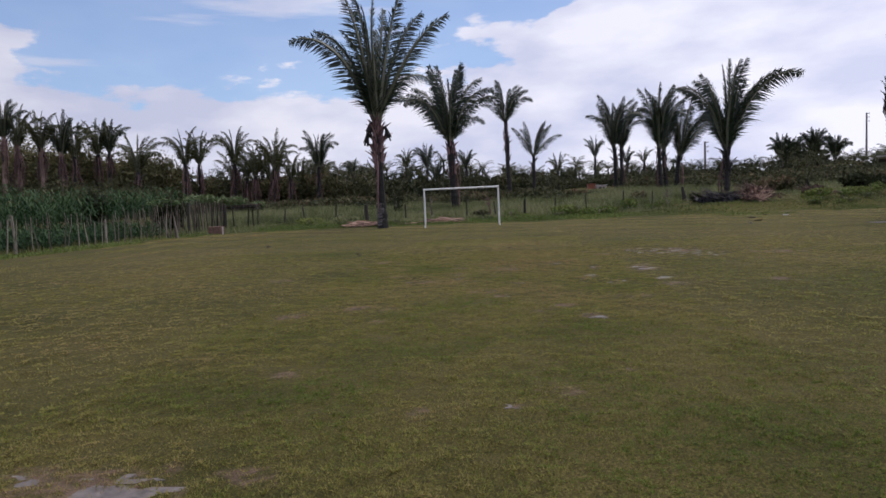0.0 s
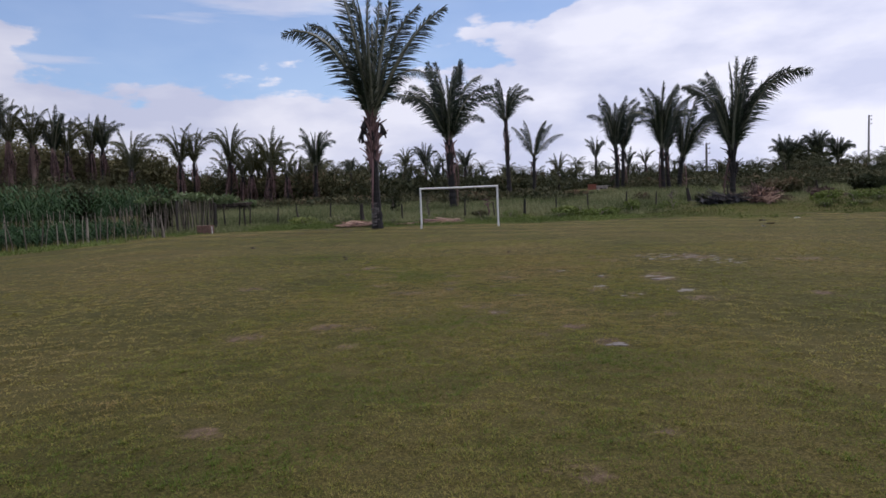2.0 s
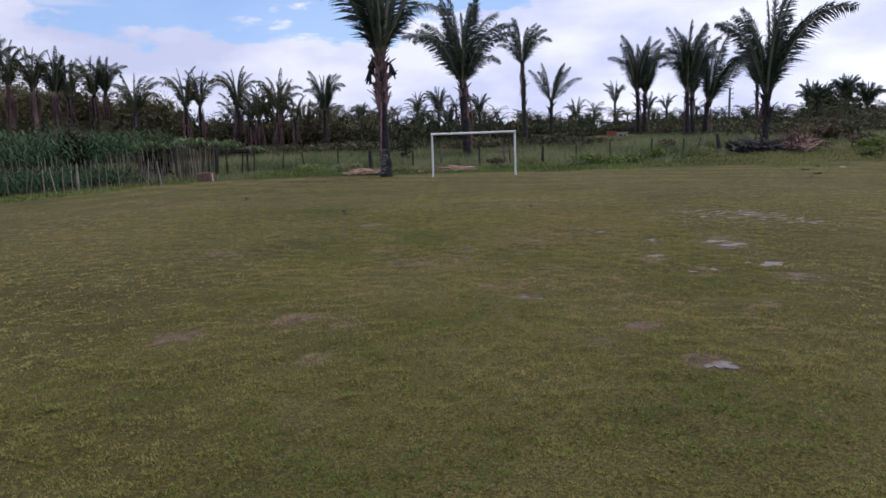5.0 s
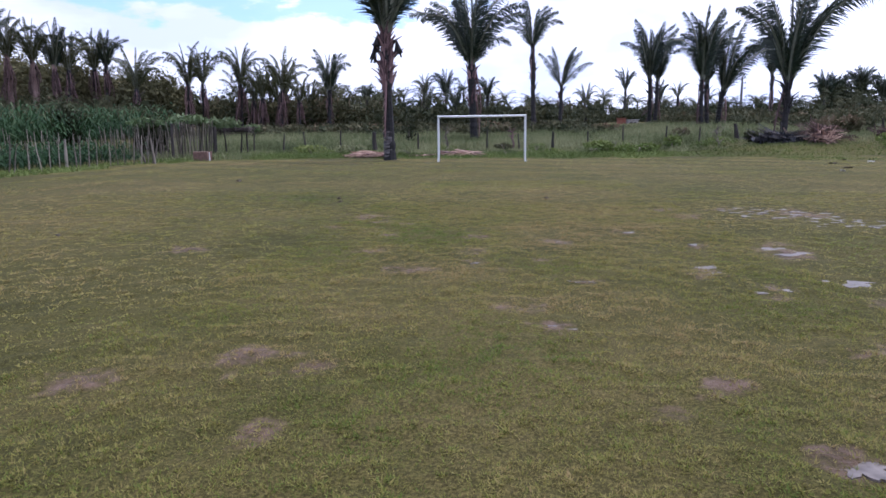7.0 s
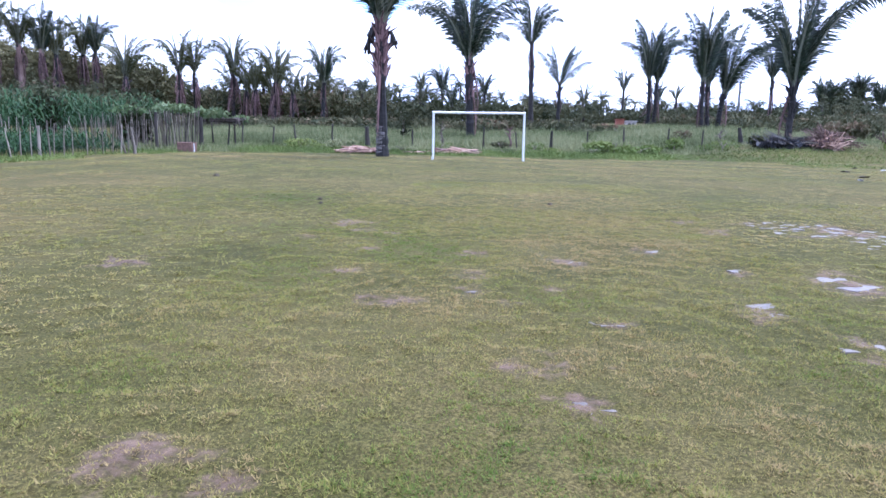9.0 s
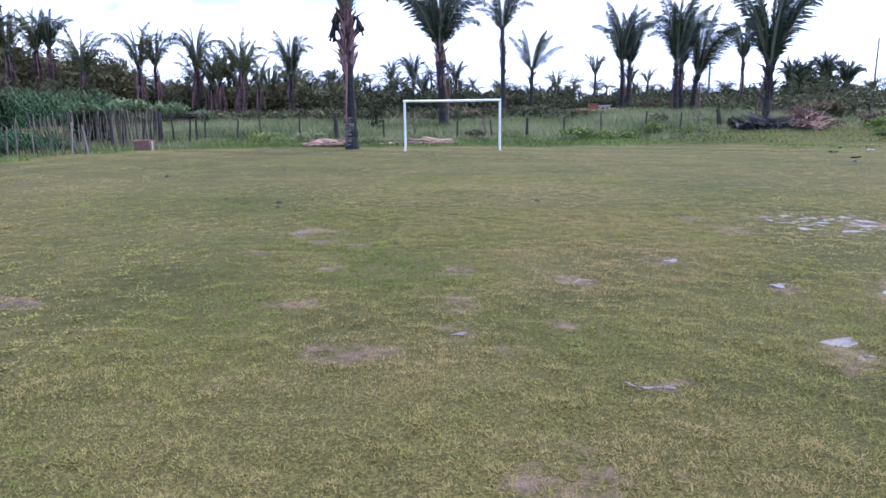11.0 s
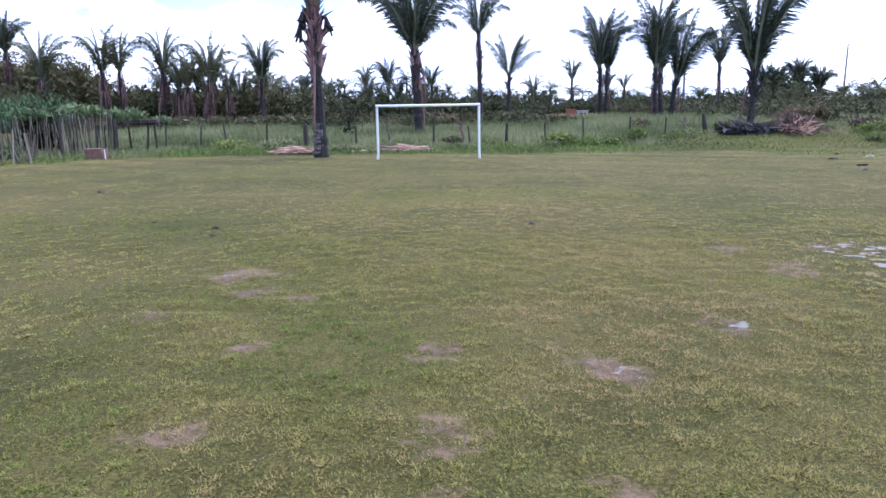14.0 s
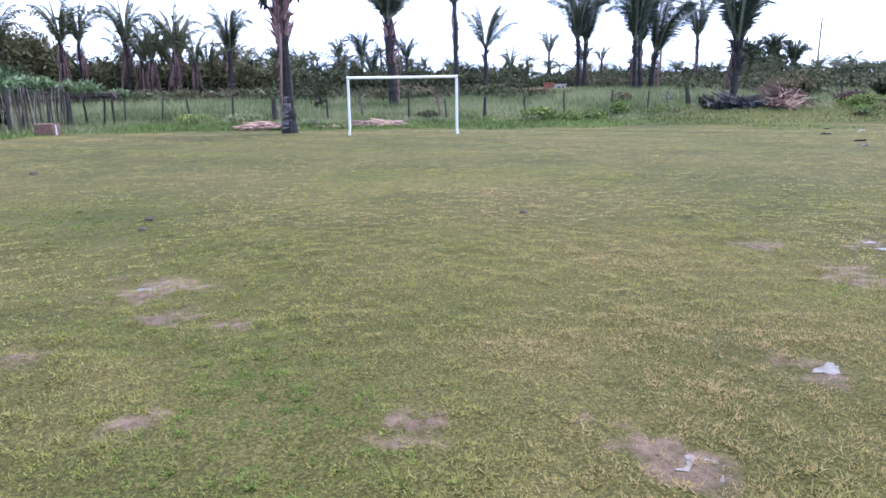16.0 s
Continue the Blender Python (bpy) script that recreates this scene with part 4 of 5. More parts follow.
def build_tall_grass():
    X, Y, L = [], [], []
    for x0, x1, y0, y1, d, lo, hi in [(-30, 12, 49.5, 53, 110, 0.12, 0.42), (-30, 14, 53.2, 60, 110, 0.4, 1.0), (-34, 34, 60, 76, 55, 0.5, 1.15), (-34, 60, 76, 100, 18, 0.5, 1.0), (10, 42, 56, 60, 90, 0.3, 0.75), (10, 42, 49, 56, 90, 0.08, 0.26), (-27, -17, 44, 52, 45, 0.25, 0.6), (26, 50, 46, 58, 50, 0.25, 0.6)]:
        x, y = scatter(x0, x1, y0, y1, d)
        k = (0.65 + 0.55 * soft_noise(x, y, 0.5) + 0.3 * soft_noise(x, y, 1.7))
        keep = R.uniform(0, 1, len(x)) < np.clip(k + 0.25, 0.1, 1)
        x, y, k = x[keep], y[keep], k[keep]
        X.append(x), Y.append(y), L.append(R.uniform(lo, hi, len(x)) * np.clip(0.55 + 0.5 * k, 0.4, 1.15))
    X, Y, L = map(np.concatenate, (X, Y, L))
    n = len(X)
    tone = np.clip(0.46 + 0.22 * soft_noise(X, Y, 0.35) + 0.24 * soft_noise(X, Y, 1.9) + R.normal(0, 0.17, n), 0, 1)
    blades("tall_grass", X, Y, L, R.uniform(0.72, 0.98, n), 0.008 + 0.00022 * Y, tone, WEED, "tall grey-green grass and weeds beyond the pitch", "grass")
    X, Y, L = [], [], []
    for x0, x1, y0, y1, d, lo, hi in [(-24, 30, 43.6, 46, 120, 0.06, 0.2), (-24, 30, 45.5, 50, 130, 0.14, 0.42), (-22.5, -19, 24, 44, 110, 0.08, 0.3), (14, 40, 40, 45, 60, 0.08, 0.25), (26, 40, 26, 42, 30, 0.1, 0.3)]:
        x, y = scatter(x0, x1, y0, y1, d)
        edge = 0.9 * soft_noise(x, y, 0.7) + 0.4 * soft_noise(x, y, 3.1)
        keep = edge + (y - 43.6) * 0.45 > 0.35 if y0 > 43 else edge > -0.3
        X.append(x[keep]), Y.append(y[keep]), L.append(R.uniform(lo, hi, keep.sum()) * (1 + 0.3 * edge[keep]) * np.where(x[keep] > 9, 0.55, 1.0))
    X, Y, L = map(np.concatenate, (X, Y, L))
    n = len(X)
    tone = np.clip(0.48 + 0.22 * soft_noise(X, Y, 0.6) + R.normal(0, 0.15, n), 0, 1)
    blades("verge_weeds", X, Y, L, R.uniform(0.4, 0.9, n), R.uniform(0.010, 0.022, n), tone, VERGE, "low bright-green weeds along the edge of the pitch", "weeds")


build_tall_grass()


# ---- the maize and the low crop ----
def plants(name, X, Y, H, leaves, reach, low, mat, label, category, seed, wide=0.05, tassel=0):
    """Stems with arching strap leaves, all one mesh."""
    rng = np.random.default_rng(seed)
    V, F, T, m = [], [], [], 0
    for x, y, h in zip(X, Y, H):
        z0 = ground_z(x, y)
        lx, ly = rng.normal(0, 0.05, 2) * h
        w = 0.014
        V += [(x - w, y, z0), (x + w, y, z0), (x + lx, y + ly, z0 + h)]
        F.append((m, m + 1, m + 2))
        T += [0.8, 0.8, 0.55]
        m += 3
        for k in range(tassel):
            c, q = rng.uniform(0, 6.283), rng.uniform(0.12, 0.3)
            V += [(x + lx - 0.02, y + ly, z0 + h - 0.1), (x + lx + 0.02, y + ly, z0 + h - 0.1), (x + lx + q * 0.5 * math.cos(c), y + ly + q * 0.5 * math.sin(c), z0 + h + q)]
            F.append((m, m + 1, m + 2))
            T += [0.98] * 3
            m += 3
        for k in range(leaves):
            f = low + (1 - low) * (k + rng.uniform(0, 1)) / leaves
            az = rng.uniform(0, 6.283)
            c, s = math.cos(az), math.sin(az)
            r, up = reach * rng.uniform(0.6, 1.2), rng.uniform(0.15, 0.5) * reach
            bx, by, bz = x + lx * f, y + ly * f, z0 + h * f
            # leaves low on the stem are coloured darker, for the shade inside the stand
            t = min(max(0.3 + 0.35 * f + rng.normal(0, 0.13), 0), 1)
            V += [(bx, by, bz), (bx + c * r * 0.5 - s * wide, by + s * r * 0.5 + c * wide, bz + up), (bx + c * r * 0.5 + s * wide, by + s * r * 0.5 - c * wide, bz + up * 0.9), (bx + c * r, by + s * r, bz + up - reach * rng.uniform(0.3, 0.8))]
            F += [(m, m + 1, m + 2), (m + 1, m + 3, m + 2)]
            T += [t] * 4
            m += 4
    ob = new(name, tri_mesh(name, np.array(V), np.array(F), mat, np.array(T)))
    return tagged(ob, label, category, kind="stuff")


def build_crops():
    rng = np.random.default_rng(41)
    X, Y = np.meshgrid(np.arange(-50, -27.0, 0.75), np.arange(27, 58, 0.42))
    X, Y = X.ravel() + rng.uniform(-0.15, 0.15, X.size), Y.ravel() + rng.uniform(-0.15, 0.15, X.size)
    keep = (X < -27.2 - 0.02 * (Y - 30)) & (rng.uniform(0, 1, X.size) < 0.9) & (X > -27 - (Y - 18) * 0.75)
    X, Y = X[keep], Y[keep]
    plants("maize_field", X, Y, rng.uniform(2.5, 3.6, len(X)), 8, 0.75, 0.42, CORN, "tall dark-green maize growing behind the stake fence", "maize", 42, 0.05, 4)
    X, Y = np.meshgrid(np.arange(-27, -21.6, 0.5), np.arange(24, 42, 0.4))
    X, Y = X.ravel() + rng.uniform(-0.15, 0.15, X.size), Y.ravel() + rng.uniform(-0.15, 0.15, X.size)
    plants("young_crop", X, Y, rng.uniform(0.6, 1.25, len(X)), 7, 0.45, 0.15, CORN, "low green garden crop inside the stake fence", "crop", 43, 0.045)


build_crops()


# ---- stakes and fences ----
def stake(h, r, seed, bent=0.06):
    rng = np.random.default_rng(seed)
    n = 6
    s = np.linspace(0, 1, n)
    P = np.stack([bent * h * (np.sin(s * 3 + rng.uniform(0, 6)) * s + rng.uniform(-0.5, 0.5) * s), bent * h * np.sin(s * 2.5 + rng.uniform(0, 6)) * s, s * (h + 0.25) - 0.25], 1)
    return tube(P, r * (1.1 - 0.35 * s) * (1 + rng.uniform(-0.12, 0.12, n)), 7, True, 0.12, seed)


STAKES = [tri_mesh("stake", *stake(1.0, 0.03, k, 0.05), DEADWOOD) for k in range(6)]


def stake_row(name, x0, y0, x1, y1, count, h0, h1, seed, label, thick=1.0, mat_meshes=None, wander=0.12):
    rng = np.random.default_rng(seed)
    f = thing(name, (x0, y0, ground_z(x0, y0)), label, "fence")
    for k in range(count):
        u = (k + rng.uniform(-0.3, 0.3)) / max(count - 1, 1)
        x, y = x0 + (x1 - x0) * u + rng.uniform(-wander, wander), y0 + (y1 - y0) * u + rng.uniform(-wander, wander)
        ob = new("stake", (mat_meshes or STAKES)[rng.integers(len(mat_meshes or STAKES))])
        ob.parent = f
        h, w = rng.uniform(h0, h1), thick * rng.uniform(0.8, 1.3)
        ob.matrix_local = Matrix.LocRotScale((x - x0, y - y0, ground_z(x, y) - ground_z(x0, y0)), Euler((rng.normal(0, 0.07), rng.normal(0, 0.07), rng.uniform(0, 6))), (w * 1.4, w * 1.4, h))
    return f


stake_row("stake_fence", -21.4, 25.0, -20.7, 40.0, 24, 1.2, 1.75, 3, "loose fence of thin weathered stakes around the garden", 0.62)
stake_row("stake_fence", -27.4, 26.0, -26.6, 44.0, 70, 1.1, 2.0, 4, "close row of thin grey stakes in front of the maize", 0.5)
stake_row("stake_fence", -26.5, 44.2, -22.8, 46.0, 62, 1.6, 2.3, 5, "close row of thin grey stakes behind the garden", 0.42)
DARK_STAKES = [tri_mesh("stake", *stake(1.0, 0.034, 20 + k, 0.04), DARKWOOD) for k in range(5)]
stake_row("stake_wall", -22.4, 45.9, -20.9, 48.4, 64, 1.9, 2.5, 6, "palisade of close upright poles, grey and dark", 0.55, STAKES + DARK_STAKES[:2], 0.14)


def post_thing(x, y, h, r, mat, seed, label, group="", lean=(0, 0), name="fence_post", category="post"):
    ob = new(name, tri_mesh(name, *stake(h, r, seed, 0.03), mat))
    ob.matrix_basis = Matrix.LocRotScale((x, y, ground_z(x, y)), Euler((lean[0], lean[1], seed)), None)
    return tagged(ob, label, category, group)


for k, (px, ph, pr) in enumerate([(-17.7, 1.35, 0.05), (-15.9, 1.5, 0.05), (-13.26, 1.55, 0.05), (-10.66, 1.4, 0.15), (-7.43, 1.3, 0.055), (-2.41, 1.5, 0.055), (-0.1, 1.2, 0.05), (2.23, 1.3, 0.09), (4.74, 1.3, 0.05),
                                  (7.16, 1.6, 0.05), (10.0, 1.5, 0.06), (12.2, 1.2, 0.05), (14.7, 1.1, 0.13), (17.5, 1.0, 0.05), (-20.0, 1.4, 0.05), (24.0, 1.1, 0.06)]):
    post_thing(px, 53.0, ph, pr * 1.3, DARKWOOD, 60 + k, "thick dark wooden post in the tall grass" if pr > 0.08 else "thin rough wooden fence post in the tall grass", "field fence posts", (R.normal(0, 0.05), R.normal(0, 0.07)))
post_thing(-22.0, 28.2, 1.8, 0.06, DEADWOOD, 80, "thick grey post of the garden fence")
post_thing(-21.6, 34.6, 1.4, 0.075, DEADWOOD, 81, "thick pale grey post of the garden fence")
for k, (px, py, lx) in enumerate([(-20.6, 39.6, 0.25), (-20.3, 39.9, -0.3), (-20.5, 40.2, 0.05), (-20.1, 39.7, -0.1)]):
    post_thing(px, py, 1.4, 0.06, DEADWOOD, 85 + k, "leaning stick at the end of the garden fence", "leaning sticks", (0, lx), "leaning_stick", "stick")
post_thing(-22.2, 45.4, 2.3, 0.11, DARKWOOD, 95, "thick black post at the corner of the palisade", name="corner_post")
post_thing(-20.75, 48.2, 2.0, 0.15, DARKWOOD, 96, "thick black post at the end of the palisade", name="corner_post")


# ---- the thatched lean-to, the clay trough ----
def build_lean_to():
    z0 = ground_z(-20, 49.5)
    t = thing("lean_to", (-20, 49.5, z0), "low open lean-to with a ragged dark palm thatch", "shelter")
    rng = np.random.default_rng(5)
    part("post", stake(1.75, 0.07, 1), DARKWOOD, t).location = (0.75, 0.6, 0)
    part("post", stake(1.8, 0.06, 2), DARKWOOD, t).location = (-0.9, 0.7, 0)
    part("post", stake(1.7, 0.06, 4), DARKWOOD, t).location = (0.8, -0.6, 0)
    part("beam", tube([(-1.2, -0.6, 1.72), (0.2, -0.62, 1.68), (1.5, -0.6, 1.66)], [0.05] * 3, 7, True, 0.1, 3), DARKWOOD, t)
    part("beam", tube([(-1.2, 0.6, 1.78), (0.2, 0.62, 1.74), (1.5, 0.6, 1.7)], [0.05] * 3, 7, True, 0.1, 4), DARKWOOD, t)
    pieces = []
    for k in range(800):
        x, y = rng.uniform(-1.4, 1.7), rng.uniform(-0.95, 0.95)
        z, a = 1.84 + rng.uniform(-0.1, 0.16), rng.uniform(0, 6.28)
        l = rng.uniform(0.2, 0.5)
        c, s = math.cos(a) * l, math.sin(a) * l
        pieces.append((np.array([(x - s * 0.06, y + c * 0.06, z), (x + s * 0.06, y - c * 0.06, z), (x + c, y + s, z - rng.uniform(-0.12, 0.62))]), np.array([(0, 1, 2)])))
    pieces.append(box(0.15, 0, 1.84, 2.7, 1.5, 0.14, 1, 0.05))
    part("thatch", join(pieces), THATCH, t)


build_lean_to()
leaf_stuff("vine", [(-20.6, 49.3, 2.3, 1.4, 0.9, 0.42, 400, 0.14, 0.72), (-22.3, 47.6, 2.6, 1.5, 1.2, 0.34, 240, 0.14, 0.66), (-24.2, 45.8, 2.4, 1.6, 0.9, 0.3, 150, 0.13, 0.6), (-18.8, 49.9, 2.0, 0.8, 0.6, 0.3, 160, 0.13, 0.66)], VINE, "leafy vine spreading over the thatch and the poles", "vine", 45, kind="stuff")
for d, px, py in ((0, -19.5, 44.0),):
    ob = thing("clay_trough", (px, py, ground_z(px, py)), "rough brown clay block trough beside a white stick", "trough")
    part("wall", box(0, -0.25, 0.27, 0.92, 0.12, 0.56, 1, 0.025), BRICK, ob)
    part("wall", box(0, 0.25, 0.27, 0.92, 0.12, 0.56, 2, 0.025), BRICK, ob)
    part("end_wall", box(-0.4, 0, 0.26, 0.12, 0.38, 0.54, 3, 0.02), BRICK, ob)
    part("end_wall", box(0.4, 0, 0.26, 0.12, 0.38, 0.54, 4, 0.02), BRICK, ob)
post_thing(-18.95, 43.8, 0.5, 0.035, PAINT, 97, "short white stick beside the clay trough", name="white_stick", category="stick")


# ---- piles of wood and dead fronds ----
def stick_pile(name, x, y, w, l, h, count, lengths, mats, seed, label, fan=False):
    rng = np.random.default_rng(seed)
    p = thing(name, (x, y, ground_z(x, y)), label, "pile")
    meshes = [tri_mesh("stick", *tube([(-0.5, 0, 0), (-0.1, 0.03, 0.02), (0.25, -0.02, 0.03), (0.5, 0.02, 0)], [0.02, 0.024, 0.02, 0.012], 5, True, 0.2, k), mats[k % len(mats)]) for k in range(2 * len(mats))]
    for k in range(count):
        a = rng.normal(0, 0.35) if not fan else rng.uniform(-1.2, 1.2)
        u, v = rng.uniform(-1, 1), rng.uniform(-1, 1)
        zz = h * (1 - 0.75 * max(abs(u), abs(v))) * rng.uniform(0.15, 1)
        L, th = rng.uniform(*lengths), rng.uniform(0.8, 2.2) if not fan else rng.uniform(0.7, 1.6)
        ob = new("stick", meshes[rng.integers(len(meshes))])
        ob.parent = p
        ob.matrix_local = Matrix.LocRotScale((u * w * 0.7, v * l * 0.7, zz + 0.04 + ground_z(x + u * w * 0.7, y + v * l * 0.7) - ground_z(x, y)), Euler((0, rng.normal(0, 0.12) if not fan else rng.uniform(-1.1, 1.1), a)), (L, th, th))
    return p


stick_pile("wood_pile", -9.4, 46.0, 1.6, 0.6, 0.42, 95, (0.6, 1.8), (PALEWOOD, PALEWOOD, BOOT), 1, "low pile of pale pinkish split wood beside the palm")
stick_pile("wood_pile", -3.7, 47.4, 1.6, 0.5, 0.34, 80, (0.6, 1.7), (PALEWOOD, PALEWOOD, BOOT), 2, "low scatter of pale split wood behind the goal")
stick_pile("wood_pile", -6.3, 46.8, 0.9, 0.5, 0.06, 16, (0.3, 0.8), (PALEWOOD, BOOT), 3, "few scraps of pale wood on the grass")


def frond_heap(x, y, w, l, h, count, seed, mats, label, litter=None):
    rng = np.random.default_rng(seed)
    p = thing("frond_heap", (x, y, ground_z(x, y)), label, "heap")
    core = leaf_cloud(0, 0, h * 0.2, w * 0.9, l * 0.9, h * 0.55, 900, 0.16, 0.4, rng)
    part("litter", tri_mesh("litter", core[0], core[1], litter or FROND_DRY, core[2]), None, p)
    for k in range(count):
        u, v = rng.uniform(-1, 1), rng.uniform(-1, 1)
        zz = h * (1 - 0.8 * abs(u)) * (1 - 0.5 * abs(v)) * rng.uniform(0.3, 1)
        ob = new("dead_frond", mats[rng.integers(len(mats))])
        ob.parent = p
        s = rng.uniform(0.9, 1.7)
        ob.matrix_local = Matrix.LocRotScale((u * w * 0.6, v * l * 0.7, zz * 0.9 + 0.06), Euler((rng.uniform(-0.5, 0.5), radians(rng.choice([-1, 1]) * rng.uniform(68, 92)), rng.normal(0, 0.35))), (s, s, s))
    return p


DARK_DRY = [frond_mesh("dead_frond", b, 950 + b, (THATCH, DARKWOOD), pairs=40, droop=0.9, ragged=0.3, leaf=0.12, width=0.012) for b in (15, 40)]
ASHEN = leafy("weathered_frond", [(0.15, (0.014, 0.014, 0.018)), (0.5, (0.034, 0.034, 0.042)), (0.85, (0.10, 0.10, 0.115))], 0.6, 0.1, gloss=0.4)
ASH_DRY = [frond_mesh("dead_frond", b, 970 + b, (ASHEN, DEADWOOD), pairs=46, droop=0.6, ragged=0.2, leaf=0.11, width=0.012) for b in (15, 30)]
frond_heap(16.6, 50.4, 1.8, 0.7, 0.55, 56, 8, ASH_DRY + DARK_DRY[:1], "long heap of blue-grey dead palm fronds", ASHEN)
frond_heap(18.9, 50.3, 1.15, 0.8, 1.35, 56, 9, DRY, "high heap of red-brown dry palm fronds")
stick_pile("branch_pile", 18.8, 49.7, 0.9, 0.4, 1.15, 64, (0.8, 1.9), (PALEWOOD, PALEWOOD, BOOT), 10, "pale sticks and leaf stalks fanning over the frond heap", True)
frond_heap(23.8, 51.3, 1.1, 0.7, 0.75, 18, 12, DRY, "small heap of dry brown palm fronds in the weeds")


# ---- bushes ----
def bush(x, y, w, h, n, size, tone, mat, seed, label, lumps=4):
    rng = np.random.default_rng(seed)
    z0 = ground_z(x, y)
    b = thing("bush", (x, y, z0), label, "bush", "bushes at the field edge")
    V, F, T, m = [], [], [], 0
    for k in range(lumps):
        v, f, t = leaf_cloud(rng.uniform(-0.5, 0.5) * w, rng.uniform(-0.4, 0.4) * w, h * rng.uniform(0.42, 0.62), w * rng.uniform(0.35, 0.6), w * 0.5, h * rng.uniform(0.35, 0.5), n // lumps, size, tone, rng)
        V.append(v), F.append(f + m), T.append(t)
        m += len(v)
    part("foliage", tri_mesh("foliage", np.vstack(V), np.vstack(F), mat, np.concatenate(T)), None, b)
    part("stems", join([tube([(0, 0, -0.1), (rng.uniform(-0.1, 0.1) * w, 0, h * 0.4), (rng.uniform(-0.4, 0.4) * w, rng.uniform(-0.3, 0.3) * w, h * 0.8)], [0.05, 0.035, 0.012], 5, True, 0.1, k) for k in range(5)]), DEADWOOD, b)
    return b


bush(29.6, 55, 2.6, 1.5, 1900, 0.16, 0.35, SCRUB, 1, "dense dark-green rounded bush", 6)
bush(34.0, 57, 2.4, 1.6, 1600, 0.16, 0.35, SCRUB, 2, "dense dark-green rounded bush", 5)
bush(5.6, 50.2, 1.6, 0.8, 700, 0.13, 0.55, VERGE, 3, "low bright-green leafy bush in the grass")
bush(7.6, 49.8, 1.8, 0.6, 600, 0.13, 0.5, VERGE, 4, "low bright-green leafy bush in the grass")
bush(10.1, 51.6, 0.8, 1.0, 320, 0.12, 0.5, VERGE, 5, "small upright green bush by a post")
bush(14.9, 51.0, 0.6, 0.75, 420, 0.1, 0.25, SCRUB, 6, "small dark bush beside the frond heap")
bush(-1.2, 52.0, 0.9, 0.6, 300, 0.1, 0.6, SCRUB, 7, "low brownish bush behind the goal")
bush(12.9, 62, 1.0, 1.0, 350, 0.12, 0.6, SCRUB, 8, "dry brown bush in the tall grass")
bush(24.0, 60, 2.2, 1.7, 900, 0.15, 0.72, SCRUB, 9, "tall dry yellowish bush behind the heap")
bush(-9.8, 62.0, 0.9, 3.0, 420, 0.14, 0.35, SCRUB, 10, "slender leafy sapling behind the palm")
for k, (px, py) in enumerate([(26.5, 50.6), (29.0, 48.8), (23.4, 50.0), (32.0, 50.5), (-14.5, 49.8), (-11.6, 50.4)]):
    bush(px, py, 1.5, 0.7, 420, 0.11, 0.5, VERGE if k != 5 else WEED, 20 + k, "low green weedy bush at the field edge")


weed_rng = np.random.default_rng(77)
for k in range(26):   # weedy clumps between the pitch and the posts
    px, py, pw = -18 + 46 * (k + weed_rng.uniform(0, 0.9)) / 26, weed_rng.uniform(47.6, 52.4), weed_rng.uniform(0.5, 1.3)
    px += 7 if 13.5 < px < 21 else 0
    bush(px, py, pw, pw * weed_rng.uniform(0.35, 0.75), int(260 * pw), 0.07, weed_rng.uniform(0.2, 0.5), VERGE if k % 3 else WEED, 120 + k, "leafy green weed clump in the rough grass", 3)


def bare_shrub(x, y, h, seed, label, mat):
    rng = np.random.default_rng(seed)
    b = thing("bare_shrub", (x, y, ground_z(x, y)), label, "shrub")
    part("stem", tube([(0, 0, -0.1), (0.1, 0, h * 0.3), (-0.05, 0, h * 0.6), (0.08, 0, h)], [0.1, 0.07, 0.05, 0.015], 7, True, 0.15, seed), mat, b)
    for k in range(9):
        z, a = rng.uniform(0.25, 0.85) * h, rng.uniform(0, 6.28)
        r = rng.uniform(0.2, 0.55)
        part("branch", tube([(0.03, 0, z), (r * 0.5 * math.cos(a), r * 0.5 * math.sin(a), z + 0.12), (r * math.cos(a), r * math.sin(a), z + rng.uniform(0.05, 0.5))], [0.035, 0.025, 0.008], 5), mat, b)


bush(-24.6, 46.6, 1.5, 3.0, 900, 0.13, 0.22, SCRUB, 31, "dense dark-green shrub growing against the palisade")
bush(-29.2, 45.5, 1.7, 4.2, 1000, 0.14, 0.22, SCRUB, 32, "tall dark-green shrub standing in the maize")
bare_shrub(-5.3, 52.4, 1.9, 3, "pale leafless shrub behind the goal", DEADWOOD)
bare_shrub(-0.6, 52.6, 1.6, 4, "thin leafless reddish shrub behind the goal", BOOT)
bare_shrub(13.4, 53.2, 1.2, 5, "thin forked dead shrub in the grass", DEADWOOD)


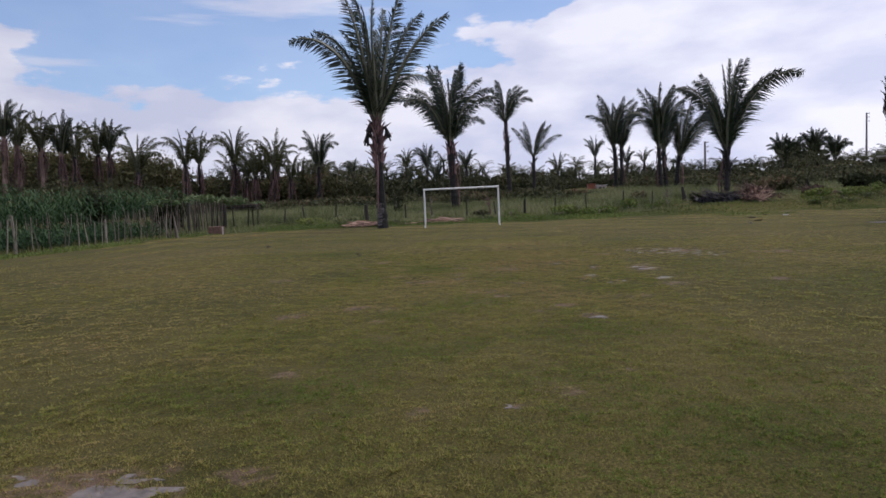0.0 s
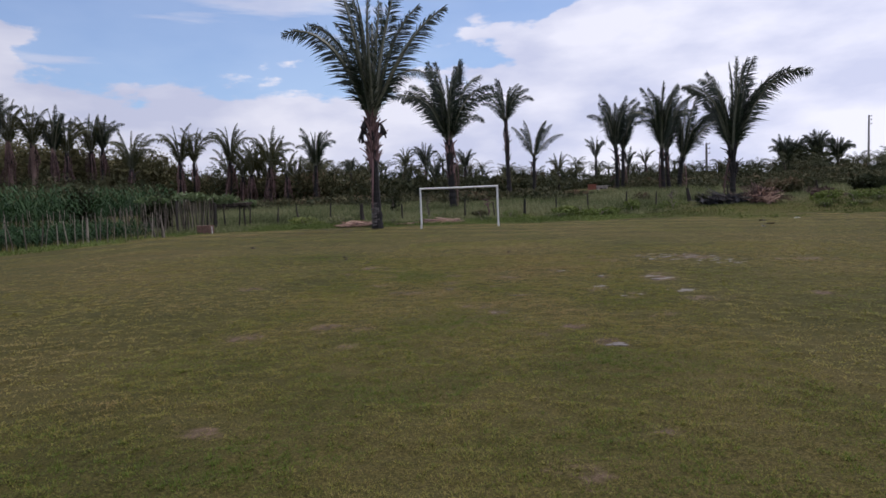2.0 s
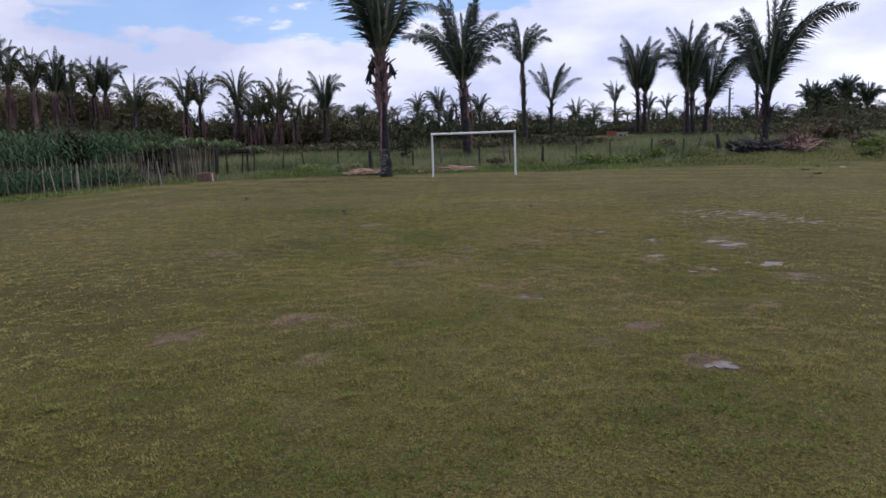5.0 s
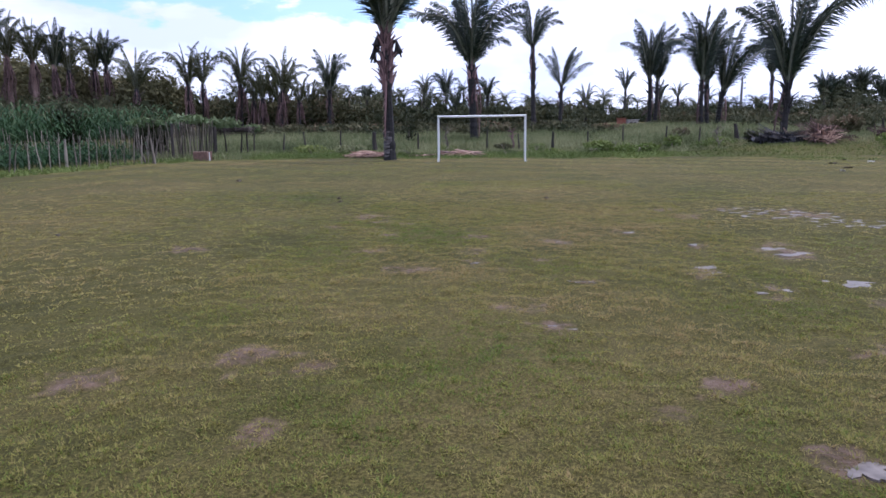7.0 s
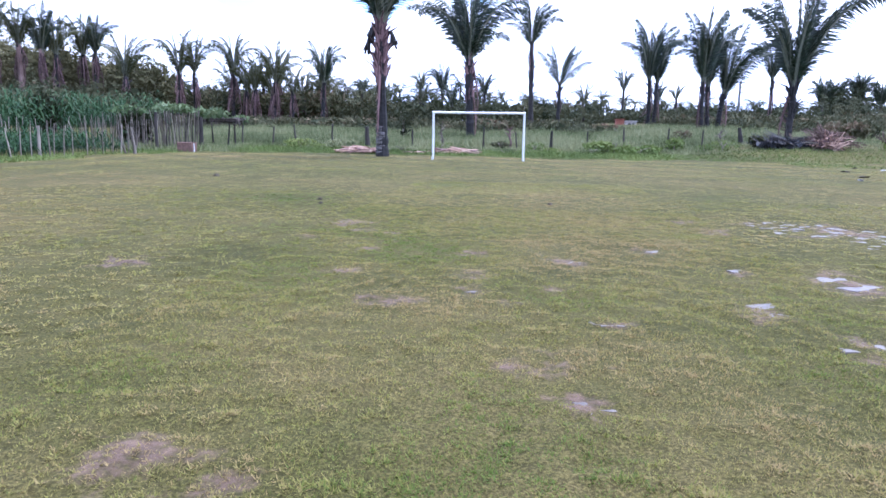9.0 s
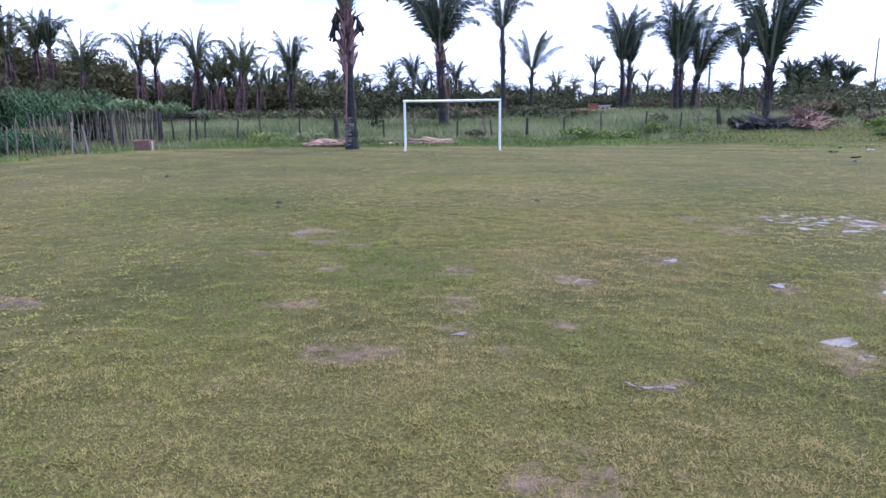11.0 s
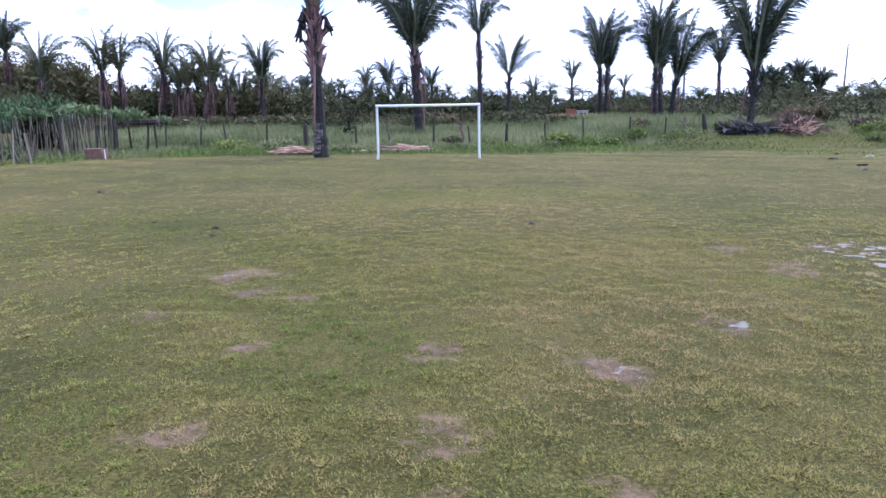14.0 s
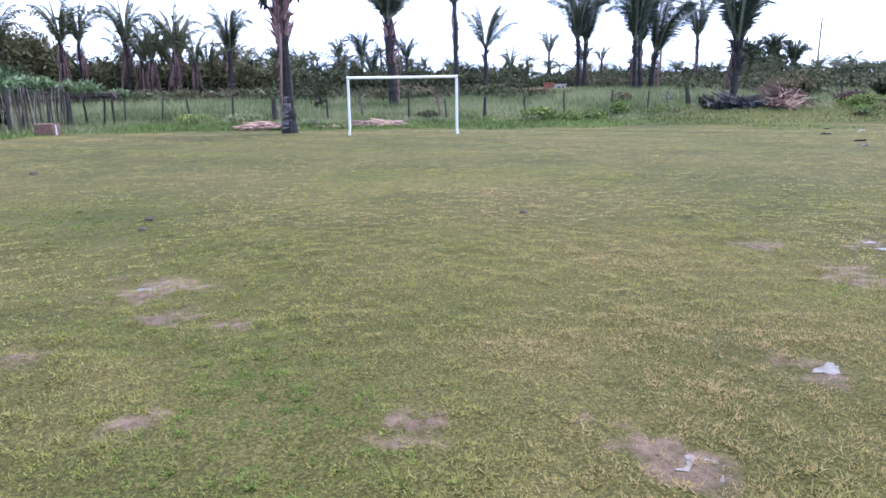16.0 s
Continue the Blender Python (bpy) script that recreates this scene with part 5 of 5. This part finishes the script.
# ---- far house, power poles, shelter ----
def build_house():
    hx, hy = 14.9, 108
    h = thing("house", Matrix.LocRotScale((hx, hy, ground_z(hx, hy) - 0.3), None, (0.52, 0.52, 0.46)), "small far house with a red wall and a pale roof", "house")
    part("wall", box(-1.4, 0, 1.0, 2.2, 3, 2.4), TILE, h)
    front = part("wall", box(1.6, 0, 0.7, 3.0, 3, 1.6), PLASTER, h, "pale plastered wall")
    part("roof", box(1.6, 0, 1.75, 3.6, 3.8, 0.22), PLASTER, h)
    part("roof", tuple(join([box(-1.4, -0.8, 2.35, 2.6, 1.9, 0.16), box(-1.4, 0.8, 2.35, 2.6, 1.9, 0.16)])), TILE, h)
    part("door", box(1.2, -1.53, 0.5, 0.8, 0.06, 1.2), DARKWOOD, front, "dark wooden door")
    part("window", box(2.3, -1.53, 0.85, 0.6, 0.06, 0.5), DARKWOOD, front, "dark window shutter")


build_house()


def power_pole(x, y, h, seed):
    p = thing("power_pole", (x, y, ground_z(x, y)), "far grey concrete power pole with short arms", "power pole", "power poles")
    part("shaft", tube([(0, 0, -0.3), (0, 0, h * 0.5), (0, 0, h)], [0.4, 0.34, 0.26], 8), POLE, p)
    for k, z in enumerate((h - 0.3, h - 1.6, h - 3.0)):
        arm = part("arm", box(0.45, 0, z, 1.1, 0.2, 0.18), POLE, p)
        part("insulator", tube([(0.9, 0, z + 0.05), (0.9, 0, z + 0.3), (0.9, 0, z + 0.4)], [0.07, 0.1, 0.05], 6), CONCRETE, arm)


power_pole(128.5, 250, 21.5, 1)
power_pole(58.4, 200, 11.5, 2)


def build_shelter():
    sx, sy = 16.1, 27.7
    s = thing("shelter", (sx, sy, ground_z(sx, sy)), "dark wooden shelter with a flat roof beside the pitch", "shelter")
    s.rotation_euler = (0, 0, radians(-33))
    for k, (x, y) in enumerate(((0, 0), (3.2, 0.3), (0.3, 2.4), (3.5, 2.7))):
        part("post", tube([(x, y, -0.2), (x + 0.02, y, 1.2), (x, y, 2.42)], [0.085, 0.08, 0.075], 8, True, 0.06, k), DARKWOOD, s)
    part("beam", box(1.6, 0.05, 2.42, 3.9, 0.12, 0.14), DARKWOOD, s)
    part("beam", box(1.8, 2.55, 2.42, 3.9, 0.12, 0.14), DARKWOOD, s)
    for k in range(5):
        part("rafter", box(0.0 + k * 0.85, 1.3, 2.52, 0.08, 3.2, 0.07), DARKWOOD, s)
    part("roof", box(1.75, 1.3, 2.585, 4.3, 3.5, 0.045, 3, 0.01), CONCRETE, s, "weathered grey sheet roof")


build_shelter()
